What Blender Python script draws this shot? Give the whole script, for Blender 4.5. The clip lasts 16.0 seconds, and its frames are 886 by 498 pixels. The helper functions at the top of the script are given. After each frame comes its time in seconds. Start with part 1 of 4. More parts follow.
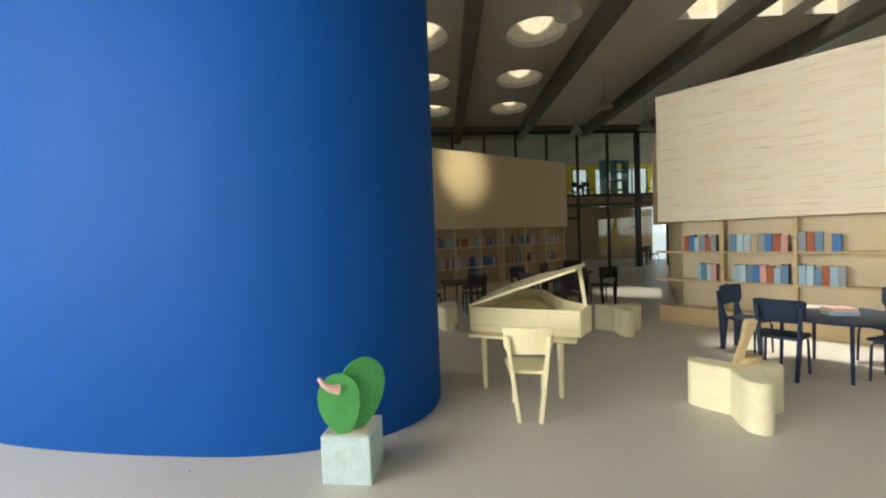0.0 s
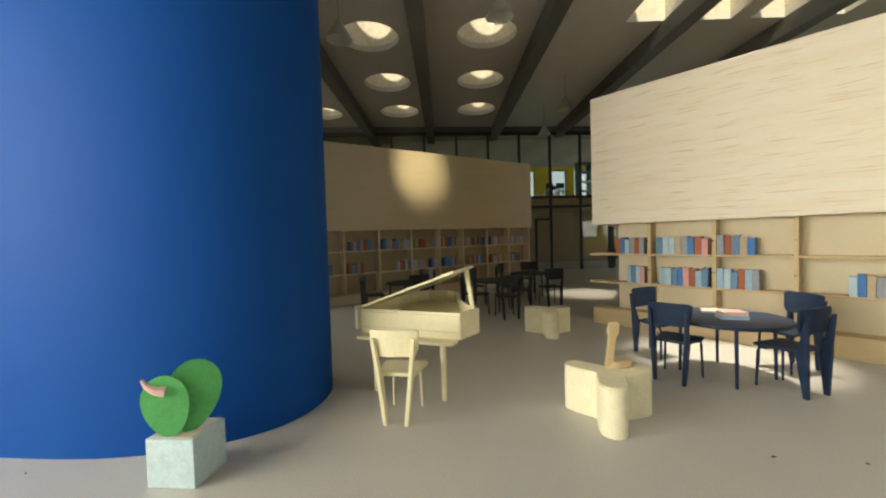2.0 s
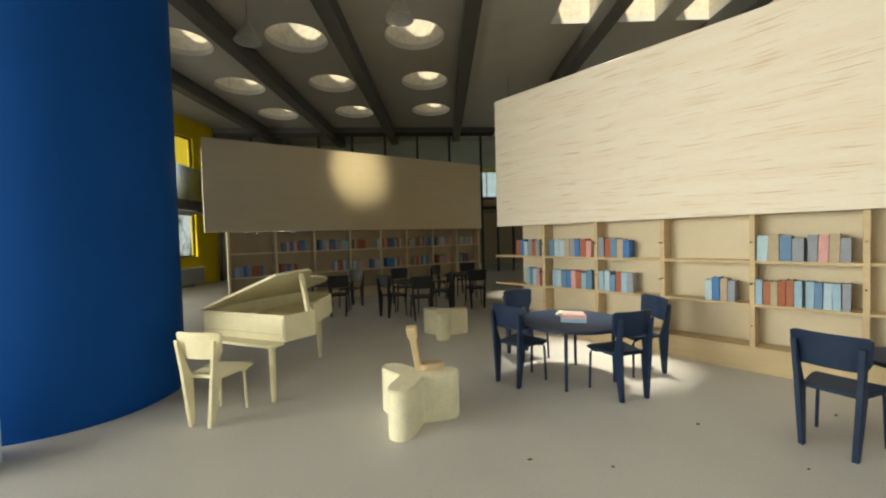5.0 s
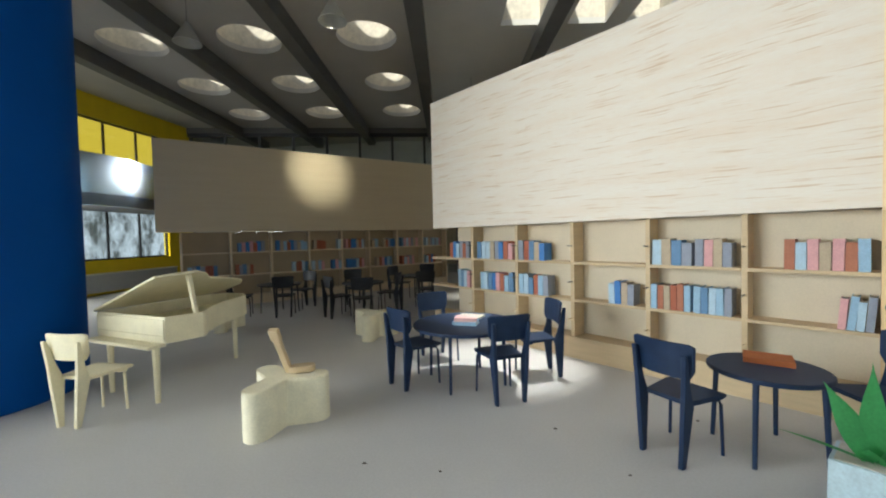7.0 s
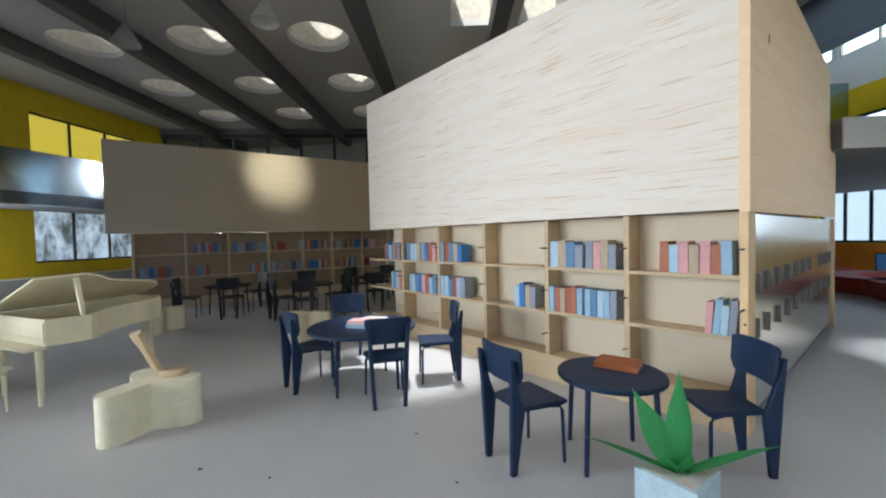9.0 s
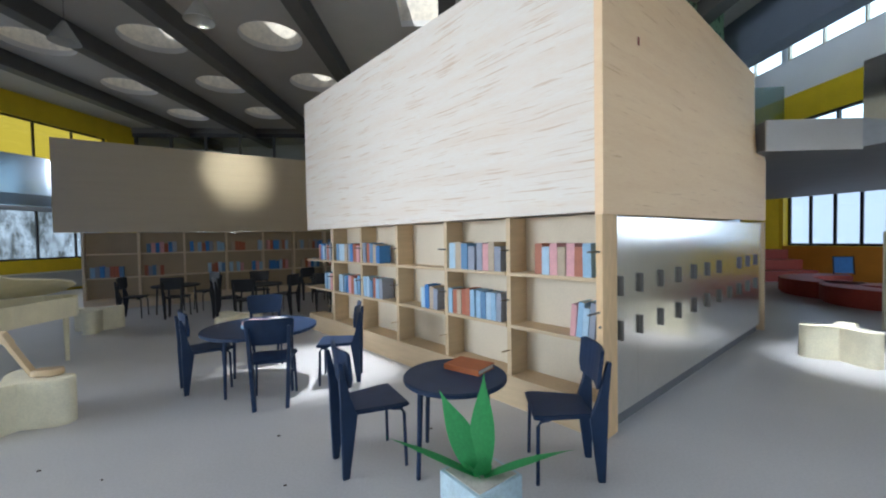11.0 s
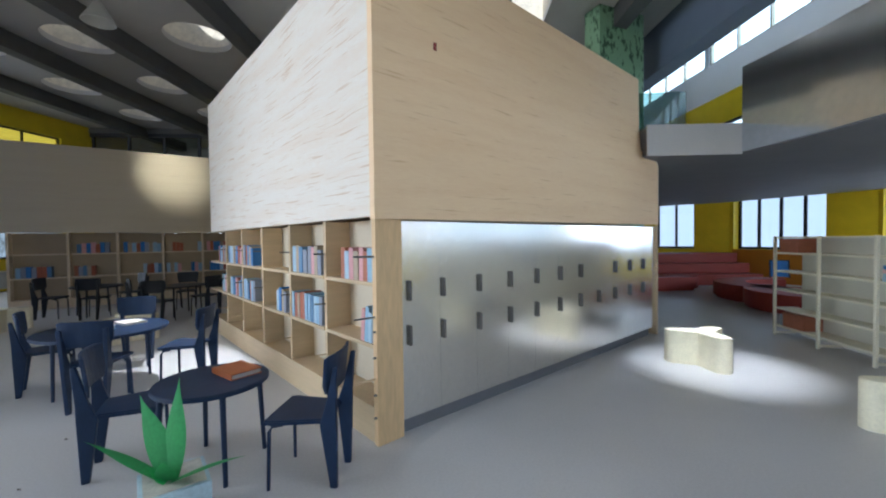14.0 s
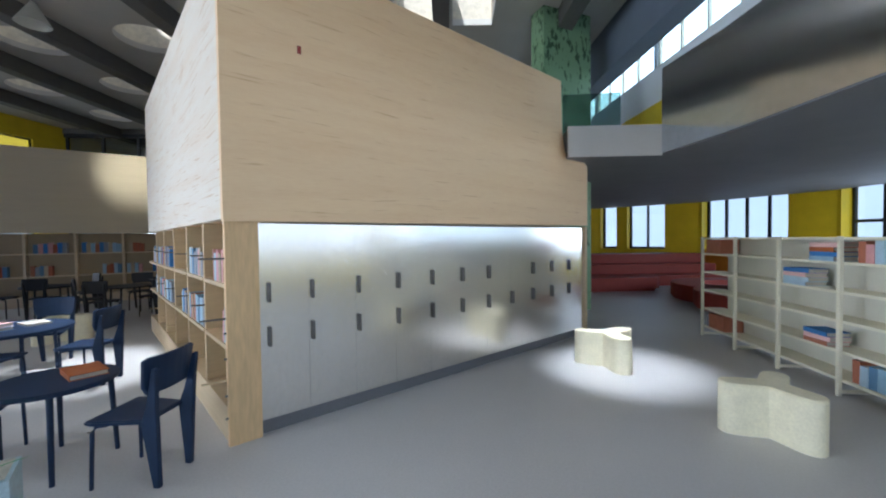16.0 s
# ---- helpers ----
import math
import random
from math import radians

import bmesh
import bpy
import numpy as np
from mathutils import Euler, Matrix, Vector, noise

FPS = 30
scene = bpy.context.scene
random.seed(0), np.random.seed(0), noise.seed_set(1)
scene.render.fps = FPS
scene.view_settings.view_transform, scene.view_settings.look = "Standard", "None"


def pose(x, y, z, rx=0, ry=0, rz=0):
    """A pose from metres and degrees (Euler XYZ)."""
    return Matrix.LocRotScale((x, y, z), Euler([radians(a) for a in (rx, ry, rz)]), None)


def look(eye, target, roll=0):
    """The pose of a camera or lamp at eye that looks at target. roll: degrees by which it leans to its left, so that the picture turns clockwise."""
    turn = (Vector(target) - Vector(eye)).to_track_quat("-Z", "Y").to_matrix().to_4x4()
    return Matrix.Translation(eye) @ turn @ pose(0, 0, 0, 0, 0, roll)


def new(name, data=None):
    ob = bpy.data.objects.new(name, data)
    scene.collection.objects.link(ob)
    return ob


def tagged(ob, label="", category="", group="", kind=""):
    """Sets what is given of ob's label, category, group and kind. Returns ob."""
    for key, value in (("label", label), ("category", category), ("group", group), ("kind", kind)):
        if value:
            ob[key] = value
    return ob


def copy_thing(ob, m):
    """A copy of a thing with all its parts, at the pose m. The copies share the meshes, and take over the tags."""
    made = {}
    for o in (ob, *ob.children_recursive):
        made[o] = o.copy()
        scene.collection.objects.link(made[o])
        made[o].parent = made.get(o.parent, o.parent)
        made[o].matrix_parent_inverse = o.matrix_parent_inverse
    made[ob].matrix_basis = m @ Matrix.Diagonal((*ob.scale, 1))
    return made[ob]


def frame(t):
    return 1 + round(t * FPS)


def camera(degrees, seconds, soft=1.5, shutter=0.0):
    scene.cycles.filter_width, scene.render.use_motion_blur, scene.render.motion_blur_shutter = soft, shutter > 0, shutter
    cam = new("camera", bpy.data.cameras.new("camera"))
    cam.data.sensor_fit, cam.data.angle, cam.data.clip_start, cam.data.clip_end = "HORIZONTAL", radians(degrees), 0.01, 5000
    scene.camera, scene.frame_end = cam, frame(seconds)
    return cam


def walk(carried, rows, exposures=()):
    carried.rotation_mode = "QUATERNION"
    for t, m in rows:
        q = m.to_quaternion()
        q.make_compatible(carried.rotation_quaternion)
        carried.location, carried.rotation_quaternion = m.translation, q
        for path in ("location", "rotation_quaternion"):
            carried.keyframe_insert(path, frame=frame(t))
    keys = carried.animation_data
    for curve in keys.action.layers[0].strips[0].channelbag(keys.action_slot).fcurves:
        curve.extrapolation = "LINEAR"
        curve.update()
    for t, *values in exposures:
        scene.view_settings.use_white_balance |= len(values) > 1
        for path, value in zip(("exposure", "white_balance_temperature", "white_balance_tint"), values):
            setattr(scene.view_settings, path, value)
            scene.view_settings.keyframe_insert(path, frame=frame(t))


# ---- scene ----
cam = camera(97.0, 16.0, 2.1)
PATH = [
    (0, (0.124, -0.068, 1.495), (-0.106, 1.918, 1.434), -2.1),
    (0.5, (0.37, -0.033, 1.498), (0.144, 1.953, 1.431), -1.9),
    (1, (0.636, 0.01, 1.486), (0.413, 1.996, 1.419), -1.8),
    (1.5, (0.891, 0.032, 1.478), (0.667, 2.018, 1.415), -1.8),
    (2, (1.151, 0.064, 1.474), (0.932, 2.051, 1.413), -1.7),
    (2.5, (1.406, 0.072, 1.485), (1.185, 2.059, 1.42), -1.7),
    (3, (1.671, 0.098, 1.479), (1.45, 2.085, 1.415), -1.6),
    (3.5, (1.919, 0.123, 1.479), (1.696, 2.109, 1.413), -1.5),
    (4, (2.178, 0.146, 1.473), (1.96, 2.133, 1.409), -1.5),
    (6.5, (3.509, 0.301, 1.459), (3.275, 2.286, 1.396), -1.5),
    (7, (3.78, 0.325, 1.463), (3.547, 2.311, 1.4), -1.3),
    (7.5, (4.024, 0.357, 1.449), (3.793, 2.343, 1.392), -1.4),
    (8, (4.301, 0.397, 1.454), (4.066, 2.382, 1.395), -1.4),
    (8.5, (4.558, 0.445, 1.452), (4.32, 2.43, 1.394), -1.3),
    (9, (4.822, 0.488, 1.45), (4.581, 2.472, 1.391), -1.3),
    (11.5, (6.06, 0.65, 1.43), (5.829, 2.636, 1.376), -0.9),
    (12, (6.325, 0.682, 1.428), (6.092, 2.668, 1.375), -0.8),
    (12.5, (6.568, 0.711, 1.43), (6.336, 2.696, 1.377), -0.8),
    (13, (6.83, 0.736, 1.435), (6.599, 2.722, 1.382), -0.7),
    (13.5, (7.071, 0.763, 1.438), (6.842, 2.749, 1.386), -0.7),
    (14, (7.334, 0.792, 1.435), (7.108, 2.779, 1.385), -0.7),
    (14.5, (7.582, 0.817, 1.445), (7.357, 2.803, 1.391), -0.7),
    (15, (7.852, 0.845, 1.443), (7.625, 2.831, 1.391), -0.8),
    (15.5, (8.109, 0.868, 1.444), (7.878, 2.854, 1.391), -0.7),
    (16, (8.377, 0.891, 1.439), (8.147, 2.877, 1.388), -0.7),
]
walk(cam, [(t, look(eye, target, roll)) for t, eye, target, roll in PATH],
     [(0.0, 0.06, 7600, 3), (2.0, 0.06, 8100, 2), (4.0, 0.06, 8100, 0), (6.5, 0.12, 6500, 3), (9.0, 0.12, 5800, 8), (12.0, 0.12, 5500, 9), (16.0, 0.14, 5450, 9)])

# ---- light ----
world = bpy.data.worlds.new("sky")
scene.world = world
world.use_nodes = True
_wn = world.node_tree.nodes
_sky = _wn.new("ShaderNodeTexSky")
_sky.sky_type = "NISHITA"
_sky.sun_disc = False
_sky.sun_elevation = radians(50)
_sky.sun_rotation = radians(200)
world.node_tree.links.new(_sky.outputs[0], _wn["Background"].inputs[0])
_wn["Background"].inputs[1].default_value = 0.15
scene.view_settings.exposure = 0.0


def lamp(name, kind, m, energy, colour, **props):
    data = bpy.data.lights.new(name, kind)
    data.energy, data.color = energy, colour
    if kind == "AREA":
        data.shape, data.size, data.size_y = "RECTANGLE", props["size"], props["size_y"]
    elif kind == "SPOT":
        data.spot_size, data.spot_blend, data.shadow_soft_size = radians(props["cone"]), props["blend"], props["soft"]
    elif kind == "SUN":
        data.angle = radians(props["angle"])
    ob = new(name, data)
    ob.matrix_world = m
    return tagged(ob, kind="structure")


lamp("sun", "SUN", look((0.5, -9, 8.6), (2, 2, 0)), 4.2, (1, 0.95, 0.88), angle=1.0)
# area lamps added for daylight in openings out of view: a large west window, a south window, an east window and a
# window behind the blue volume, all beside and behind the walk
lamp("added_daylight", "AREA", look((-7.32, -3.1, 3.05), (-0.6, 0.6, 2.6)), 1150, (0.96, 0.98, 1.0), size=6.8, size_y=4.3)
lamp("added_daylight", "AREA", look((13.0, -7.05, 2.0), (10.5, 5, 1.6)), 115, (0.92, 0.96, 1.0), size=6.6, size_y=2.3)
# fill lamps added in unseen bays of the east and west walls
lamp("added_daylight", "AREA", look((17.25, 1.0, 1.85), (12, 2.0, 1.2)), 58, (1.0, 0.97, 0.92), size=12.5, size_y=1.3)
lamp("added_daylight", "AREA", look((17.05, 9.0, 1.75), (12.4, 10.6, 0.2)), 48, (0.90, 0.95, 1.0), size=2.4, size_y=1.2)
lamp("added_daylight", "AREA", look((-7.3, 6.6, 1.65), (2, 7.2, 0.4)), 150, (0.95, 0.97, 1.0), size=1.9, size_y=1.2)
# fill lamps in two added, unseen roof lights over the front of the hall
lamp("roof_fill", "AREA", look((8.4, 1.5, 7.2), (8.4, 1.5001, 0)), 75, (0.95, 0.97, 1.0), size=1.9, size_y=1.7)
lamp("roof_fill", "AREA", look((4.2, 1.3, 7.2), (4.2, 1.3001, 0)), 45, (0.96, 0.97, 1.0), size=1.9, size_y=1.7)
# spotlights under the ceiling for the pools of light
lamp("spot_panel", "SPOT", look((1.45, 6.25, 4.79), (-0.46, 9.86, 3.16)), 720, (1, 0.925, 0.73), cone=25, blend=1.0, soft=0.12)
lamp("spot_table", "SPOT", look((4.36, 5.42, 5.65), (3.88, 4.86, 0)), 1900, (1, 0.97, 0.92), cone=24, blend=0.8, soft=0.06)
lamp("spot_aisle", "SPOT", look((4.1, 10.5, 5.6), (3.6, 9.9, 0)), 1300, (1, 0.95, 0.86), cone=22, blend=0.9, soft=0.06)
# gallery lamp is added only to make a glint on the west parapet
lamp("glint_helper", "SPOT", look((-2.1, 14.6, 4.22), (-5.55, 9.7, 3.33)), 1000, (0.93, 0.97, 1), cone=18, blend=0.8, soft=0.22)
lamp("spot_stool", "SPOT", look((9.25, 4.3, 5.6), (9.85, 5.32, 0)), 1700, (1, 0.99, 0.97), cone=21, blend=1.0, soft=0.06)

# ---- materials ----


def material(name, colour, rough=0.6, metal=0.0, vary=0.12, scale=8.0, stretch=(1, 1, 1), fine=90.0, bump=0.05, colour2=None, spec=0.5, island=0.0):
    """A surface with large stains and a fine grain."""
    mat = bpy.data.materials.new(name)
    mat.use_nodes = True
    nt = mat.node_tree
    n, l = nt.nodes, nt.links
    bsdf = n["Principled BSDF"]
    tc = n.new("ShaderNodeTexCoord")
    mp = n.new("ShaderNodeMapping")
    mp.inputs["Scale"].default_value = stretch
    l.new(tc.outputs["Object"], mp.inputs[0])
    a, b = n.new("ShaderNodeTexNoise"), n.new("ShaderNodeTexNoise")
    a.inputs["Scale"].default_value, b.inputs["Scale"].default_value = scale, fine
    a.inputs["Detail"].default_value, b.inputs["Detail"].default_value = 4, 3
    l.new(mp.outputs[0], a.inputs[0])
    l.new(mp.outputs[0], b.inputs[0])
    mix = n.new("ShaderNodeMath")
    mix.operation = "ADD"
    l.new(a.outputs[0], mix.inputs[0])
    l.new(b.outputs[0], mix.inputs[1])
    ramp = n.new("ShaderNodeValToRGB")
    c2 = colour2 or tuple(c * (1 - 2 * vary) for c in colour)
    ramp.color_ramp.elements[0].position, ramp.color_ramp.elements[1].position = 0.36, 0.62
    ramp.color_ramp.elements[0].color = (*c2, 1)
    ramp.color_ramp.elements[1].color = (*colour, 1)
    half = n.new("ShaderNodeMath")
    half.operation = "MULTIPLY"
    half.inputs[1].default_value = 0.5
    l.new(mix.outputs[0], half.inputs[0])
    l.new(half.outputs[0], ramp.inputs[0])
    out = ramp.outputs[0]
    if island:
        info = n.new("ShaderNodeObjectInfo")
        hsv = n.new("ShaderNodeHueSaturation")
        mr = n.new("ShaderNodeMapRange")
        mr.inputs[3].default_value, mr.inputs[4].default_value = 1 - island, 1 + island
        l.new(info.outputs["Random"], mr.inputs[0])
        l.new(mr.outputs[0], hsv.inputs["Value"])
        l.new(out, hsv.inputs["Color"])
        out = hsv.outputs[0]
    l.new(out, bsdf.inputs["Base Color"])
    bsdf.inputs["Roughness"].default_value, bsdf.inputs["Metallic"].default_value = rough, metal
    bsdf.inputs["Specular IOR Level"].default_value = spec
    if bump:
        bp = n.new("ShaderNodeBump")
        bp.inputs["Strength"].default_value, bp.inputs["Distance"].default_value = bump, 0.01
        l.new(half.outputs[0], bp.inputs["Height"])
        l.new(bp.outputs[0], bsdf.inputs["Normal"])
    return mat


def balsa(name, pale, streak, amount=0.62):
    """Pale sheet wood whose dark pores run along the sheet (local x)."""
    mat = bpy.data.materials.new(name)
    mat.use_nodes = True
    n, l = mat.node_tree.nodes, mat.node_tree.links
    bsdf = n["Principled BSDF"]
    tc = n.new("ShaderNodeTexCoord")
    warp = n.new("ShaderNodeTexNoise")
    warp.inputs["Scale"].default_value = 0.9
    l.new(tc.outputs["Object"], warp.inputs[0])
    add = n.new("ShaderNodeVectorMath")
    add.operation = "MULTIPLY_ADD"
    add.inputs[1].default_value = (0.0, 0.0, 0.10)
    l.new(warp.outputs["Color"], add.inputs[0])
    l.new(tc.outputs["Object"], add.inputs[2])
    layers = []
    for sx, sz, lo, hi in ((1.9, 58, amount, amount + 0.08), (0.6, 9, 0.42, 0.68), (12, 170, 0.40, 0.70)):
        mp = n.new("ShaderNodeMapping")
        mp.inputs["Scale"].default_value = (sx, sx, sz)
        l.new(add.outputs[0], mp.inputs[0])
        tx = n.new("ShaderNodeTexNoise")
        tx.inputs["Scale"].default_value, tx.inputs["Detail"].default_value = 1.0, 3
        l.new(mp.outputs[0], tx.inputs[0])
        mr = n.new("ShaderNodeMapRange")
        mr.inputs[1].default_value, mr.inputs[2].default_value = lo, hi
        l.new(tx.outputs[0], mr.inputs[0])
        layers.append(mr)
    prev = None
    for mr, weight, col in ((layers[1], 0.16, streak), (layers[2], 0.16, streak), (layers[0], 0.58, tuple(c * 0.8 for c in streak))):
        mx = n.new("ShaderNodeMixRGB")
        mul = n.new("ShaderNodeMath")
        mul.operation = "MULTIPLY"
        mul.inputs[1].default_value = weight
        l.new(mr.outputs[0], mul.inputs[0])
        l.new(mul.outputs[0], mx.inputs[0])
        if prev is None:
            mx.inputs[1].default_value = (*pale, 1)
        else:
            l.new(prev, mx.inputs[1])
        mx.inputs[2].default_value = (*col, 1)
        prev = mx.outputs[0]
    l.new(prev, bsdf.inputs["Base Color"])
    bsdf.inputs["Roughness"].default_value = 0.65
    bp = n.new("ShaderNodeBump")
    bp.inputs["Strength"].default_value, bp.inputs["Distance"].default_value = 0.08, 0.004
    l.new(layers[2].outputs[0], bp.inputs["Height"])
    l.new(bp.outputs[0], bsdf.inputs["Normal"])
    return mat


def glass(name, tint=(0.9, 0.95, 0.95), rough=0.02):
    mat = bpy.data.materials.new(name)
    mat.use_nodes = True
    n, l = mat.node_tree.nodes, mat.node_tree.links
    for node in list(n):
        n.remove(node)
    out = n.new("ShaderNodeOutputMaterial")
    mix = n.new("ShaderNodeMixShader")
    tr = n.new("ShaderNodeBsdfTransparent")
    tr.inputs[0].default_value = (*tint, 1)
    gl = n.new("ShaderNodeBsdfGlossy")
    gl.inputs["Roughness"].default_value = rough
    mix.inputs[0].default_value = 0.07
    l.new(tr.outputs[0], mix.inputs[1])
    l.new(gl.outputs[0], mix.inputs[2])
    l.new(mix.outputs[0], out.inputs[0])
    return mat


def emitter(name, colour, strength):
    mat = bpy.data.materials.new(name)
    mat.use_nodes = True
    bsdf = mat.node_tree.nodes["Principled BSDF"]
    bsdf.inputs["Base Color"].default_value = (0, 0, 0, 1)
    bsdf.inputs["Emission Color"].default_value = (*colour, 1)
    bsdf.inputs["Emission Strength"].default_value = strength
    return mat


M_FLOOR = material("grey_floor", (0.56, 0.545, 0.53), 0.40, vary=0.06, scale=0.9, fine=60, bump=0.02)
M_BLUE = material("blue_card", (0.002, 0.071, 0.33), 0.6, spec=0.10, vary=0.06, scale=2.0, fine=160, bump=0.08)
M_BALSA = balsa("balsa_sheet", (0.82, 0.76, 0.67), (0.66, 0.38, 0.14), 0.59)
M_BALSA2 = balsa("balsa_sheet_warm", (0.91, 0.68, 0.42), (0.68, 0.38, 0.15), 0.63)
# copy of the balsa for the far panel, with its dimness put into the colour
M_BALSA_DIM = balsa("balsa_sheet_far_dimmed", (0.67, 0.57, 0.395), (0.52, 0.40, 0.25), 0.68)
M_PLY = material("shelf_wood", (0.63, 0.48, 0.29), 0.6, vary=0.07, scale=3, stretch=(1, 1, 9), fine=50)
M_PLYWARM = material("end_board_wood", (0.80, 0.56, 0.30), 0.6, vary=0.1, scale=3, stretch=(1, 1, 0.15), fine=50)
# far bookcase: shade put into the back's colour, light into the paler edges
M_FARBACK_SHADED = material("far_shelf_back_shaded", (0.46, 0.36, 0.23), 0.7, vary=0.06, scale=3, fine=80)
M_FAREDGE_LIT = material("far_shelf_wood_lit", (0.78, 0.64, 0.43), 0.6, vary=0.07, scale=3, stretch=(1, 1, 9), fine=50)
M_SHELFBACK = material("pale_shelf_card", (0.70, 0.68, 0.58), 0.7, vary=0.05, scale=4, fine=80)
M_BACK = material("shelf_back_card", (0.70, 0.61, 0.46), 0.7, vary=0.05, scale=3, fine=80)
M_NAVY = material("navy_paint", (0.010, 0.028, 0.075), 0.5, spec=0.35, vary=0.15, scale=9, fine=120, bump=0.08)
M_BLACK = material("black_paint", (0.012, 0.014, 0.020), 0.5, vary=0.15, scale=9, fine=120)
M_CREAM = material("cream_paint", (0.84, 0.77, 0.54), 0.6, vary=0.06, scale=7, fine=70, bump=0.1)
M_CREAM2 = material("cream_foam", (0.87, 0.81, 0.60), 0.8, vary=0.07, scale=9, fine=60, bump=0.35)
M_WHITE = material("white_paint", (0.84, 0.80, 0.64), 0.6, vary=0.05, scale=6, fine=80)
M_GREYCARD = material("grey_card", (0.46, 0.45, 0.40), 0.7, vary=0.05, scale=4, fine=80)
M_METAL = material("brushed_sheet_metal", (0.86, 0.85, 0.82), 0.21, metal=1.0, vary=0.05, scale=2.2, stretch=(1, 1, 0.5), fine=40, bump=0.015)
M_STEEL = material("handle_grey", (0.16, 0.15, 0.14), 0.5, vary=0.1)
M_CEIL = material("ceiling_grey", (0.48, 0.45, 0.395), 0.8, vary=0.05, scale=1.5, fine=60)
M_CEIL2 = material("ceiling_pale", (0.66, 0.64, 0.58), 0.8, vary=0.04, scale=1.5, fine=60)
M_BEAM = material("beam_grey", (0.11, 0.104, 0.094), 0.6, vary=0.1, scale=3, fine=60)
M_CURB = material("skylight_curb", (0.80, 0.73, 0.58), 0.8, vary=0.14, scale=9, fine=50, bump=0.3)
M_YELLOW = material("yellow_paint", (0.88, 0.64, 0.012), 0.45, vary=0.07, scale=3, fine=70)
M_OCHRE = material("ochre_paint", (0.62, 0.24, 0.02), 0.6, vary=0.07, scale=3, fine=70)
M_RED = material("red_card", (0.33, 0.042, 0.028), 0.55, vary=0.1, scale=5, fine=70)
M_SLAB = material("slab_grey", (0.20, 0.205, 0.225), 0.75, vary=0.06, scale=2, fine=60)
M_SLABEDGE = material("slab_edge_card", (0.60, 0.60, 0.60), 0.7, vary=0.04, scale=2, fine=60)
M_GREEN = material("green_leaf", (0.08, 0.42, 0.13), 0.65, vary=0.12, scale=9, fine=60)
M_GREEN2 = material("green_leaf_pale", (0.11, 0.52, 0.17), 0.65, vary=0.1, scale=9, fine=60)
M_POT = material("pale_blue_pot", (0.52, 0.66, 0.72), 0.8, vary=0.1, scale=16, fine=70, bump=0.25)
M_PINK = material("pink_paper", (0.84, 0.54, 0.52), 0.7, vary=0.1, scale=20)
M_MARBLE = material("green_marble", (0.26, 0.42, 0.24), 0.4, vary=0.3, scale=4.5, stretch=(1.7, 1.7, 0.75), fine=13, colour2=(0.05, 0.11, 0.055), bump=0.0)
next(nd for nd in M_MARBLE.node_tree.nodes if nd.bl_idname == "ShaderNodeMapping").inputs["Rotation"].default_value = (0, 0.6, 0)
_mr = next(nd for nd in M_MARBLE.node_tree.nodes if nd.bl_idname == "ShaderNodeValToRGB").color_ramp
_mr.elements[0].position, _mr.elements[1].position = 0.41, 0.47
M_FRAME = material("window_frame_black", (0.014, 0.015, 0.018), 0.45, vary=0.1)
M_GLASS = glass("clear_glass")
M_GLASSG = glass("green_glass", (0.50, 0.61, 0.58))
M_RADI = material("radiator_grey", (0.50, 0.50, 0.46), 0.5, vary=0.05)
M_DAY = emitter("daylight_backdrop", (0.80, 0.86, 1.0), 0.95)
M_DAYW = emitter("wintry_garden_backdrop", (0.80, 0.86, 1.0), 0.85)
_n, _l = M_DAYW.node_tree.nodes, M_DAYW.node_tree.links
_tc, _mp, _tx, _rp = (_n.new("ShaderNode" + k) for k in ("TexCoord", "Mapping", "TexNoise", "ValToRGB"))
_mp.inputs["Scale"].default_value = (1.6, 1.6, 0.8)
_tx.inputs["Scale"].default_value, _tx.inputs["Detail"].default_value, _tx.inputs["Roughness"].default_value = 1.1, 9, 0.72
_rp.color_ramp.elements[0].position, _rp.color_ramp.elements[1].position = 0.40, 0.57
_rp.color_ramp.elements[0].color, _rp.color_ramp.elements[1].color = (0.10, 0.11, 0.11, 1), (0.78, 0.83, 0.92, 1)
_l.new(_tc.outputs["Object"], _mp.inputs[0])
_l.new(_mp.outputs[0], _tx.inputs[0])
_l.new(_tx.outputs[0], _rp.inputs[0])
_l.new(_rp.outputs[0], _n["Principled BSDF"].inputs["Emission Color"])
M_DAYE = emitter("east_daylight", (0.76, 0.83, 1.0), 1.2)
M_DAYB = emitter("clerestory_daylight", (0.82, 0.90, 1.0), 3.0)
# the facade's sunlight is put in as emission; it is no lamp
M_YELLOWGLOW = emitter("glowing_yellow_facade", (0.85, 0.58, 0.05), 0.9)
M_TEAL = material("teal_paint", (0.05, 0.22, 0.22), 0.5)
M_CARDBROWN = material("card_brown", (0.10, 0.08, 0.06), 0.8)
M_BEAMB = material("beam_blue_grey", (0.16, 0.19, 0.25), 0.6, vary=0.08, scale=2)
M_POLISH = material("polished_sheet_metal", (0.80, 0.86, 0.95), 0.15, metal=1.0, vary=0.06, scale=1.2, fine=14, bump=0.03)
M_WHITEWALL = material("white_wall", (0.86, 0.86, 0.84), 0.8, vary=0.03, scale=2)
M_WARM = material("back_room_wall", (0.30, 0.21, 0.12), 0.8, vary=0.06, scale=1, fine=40)
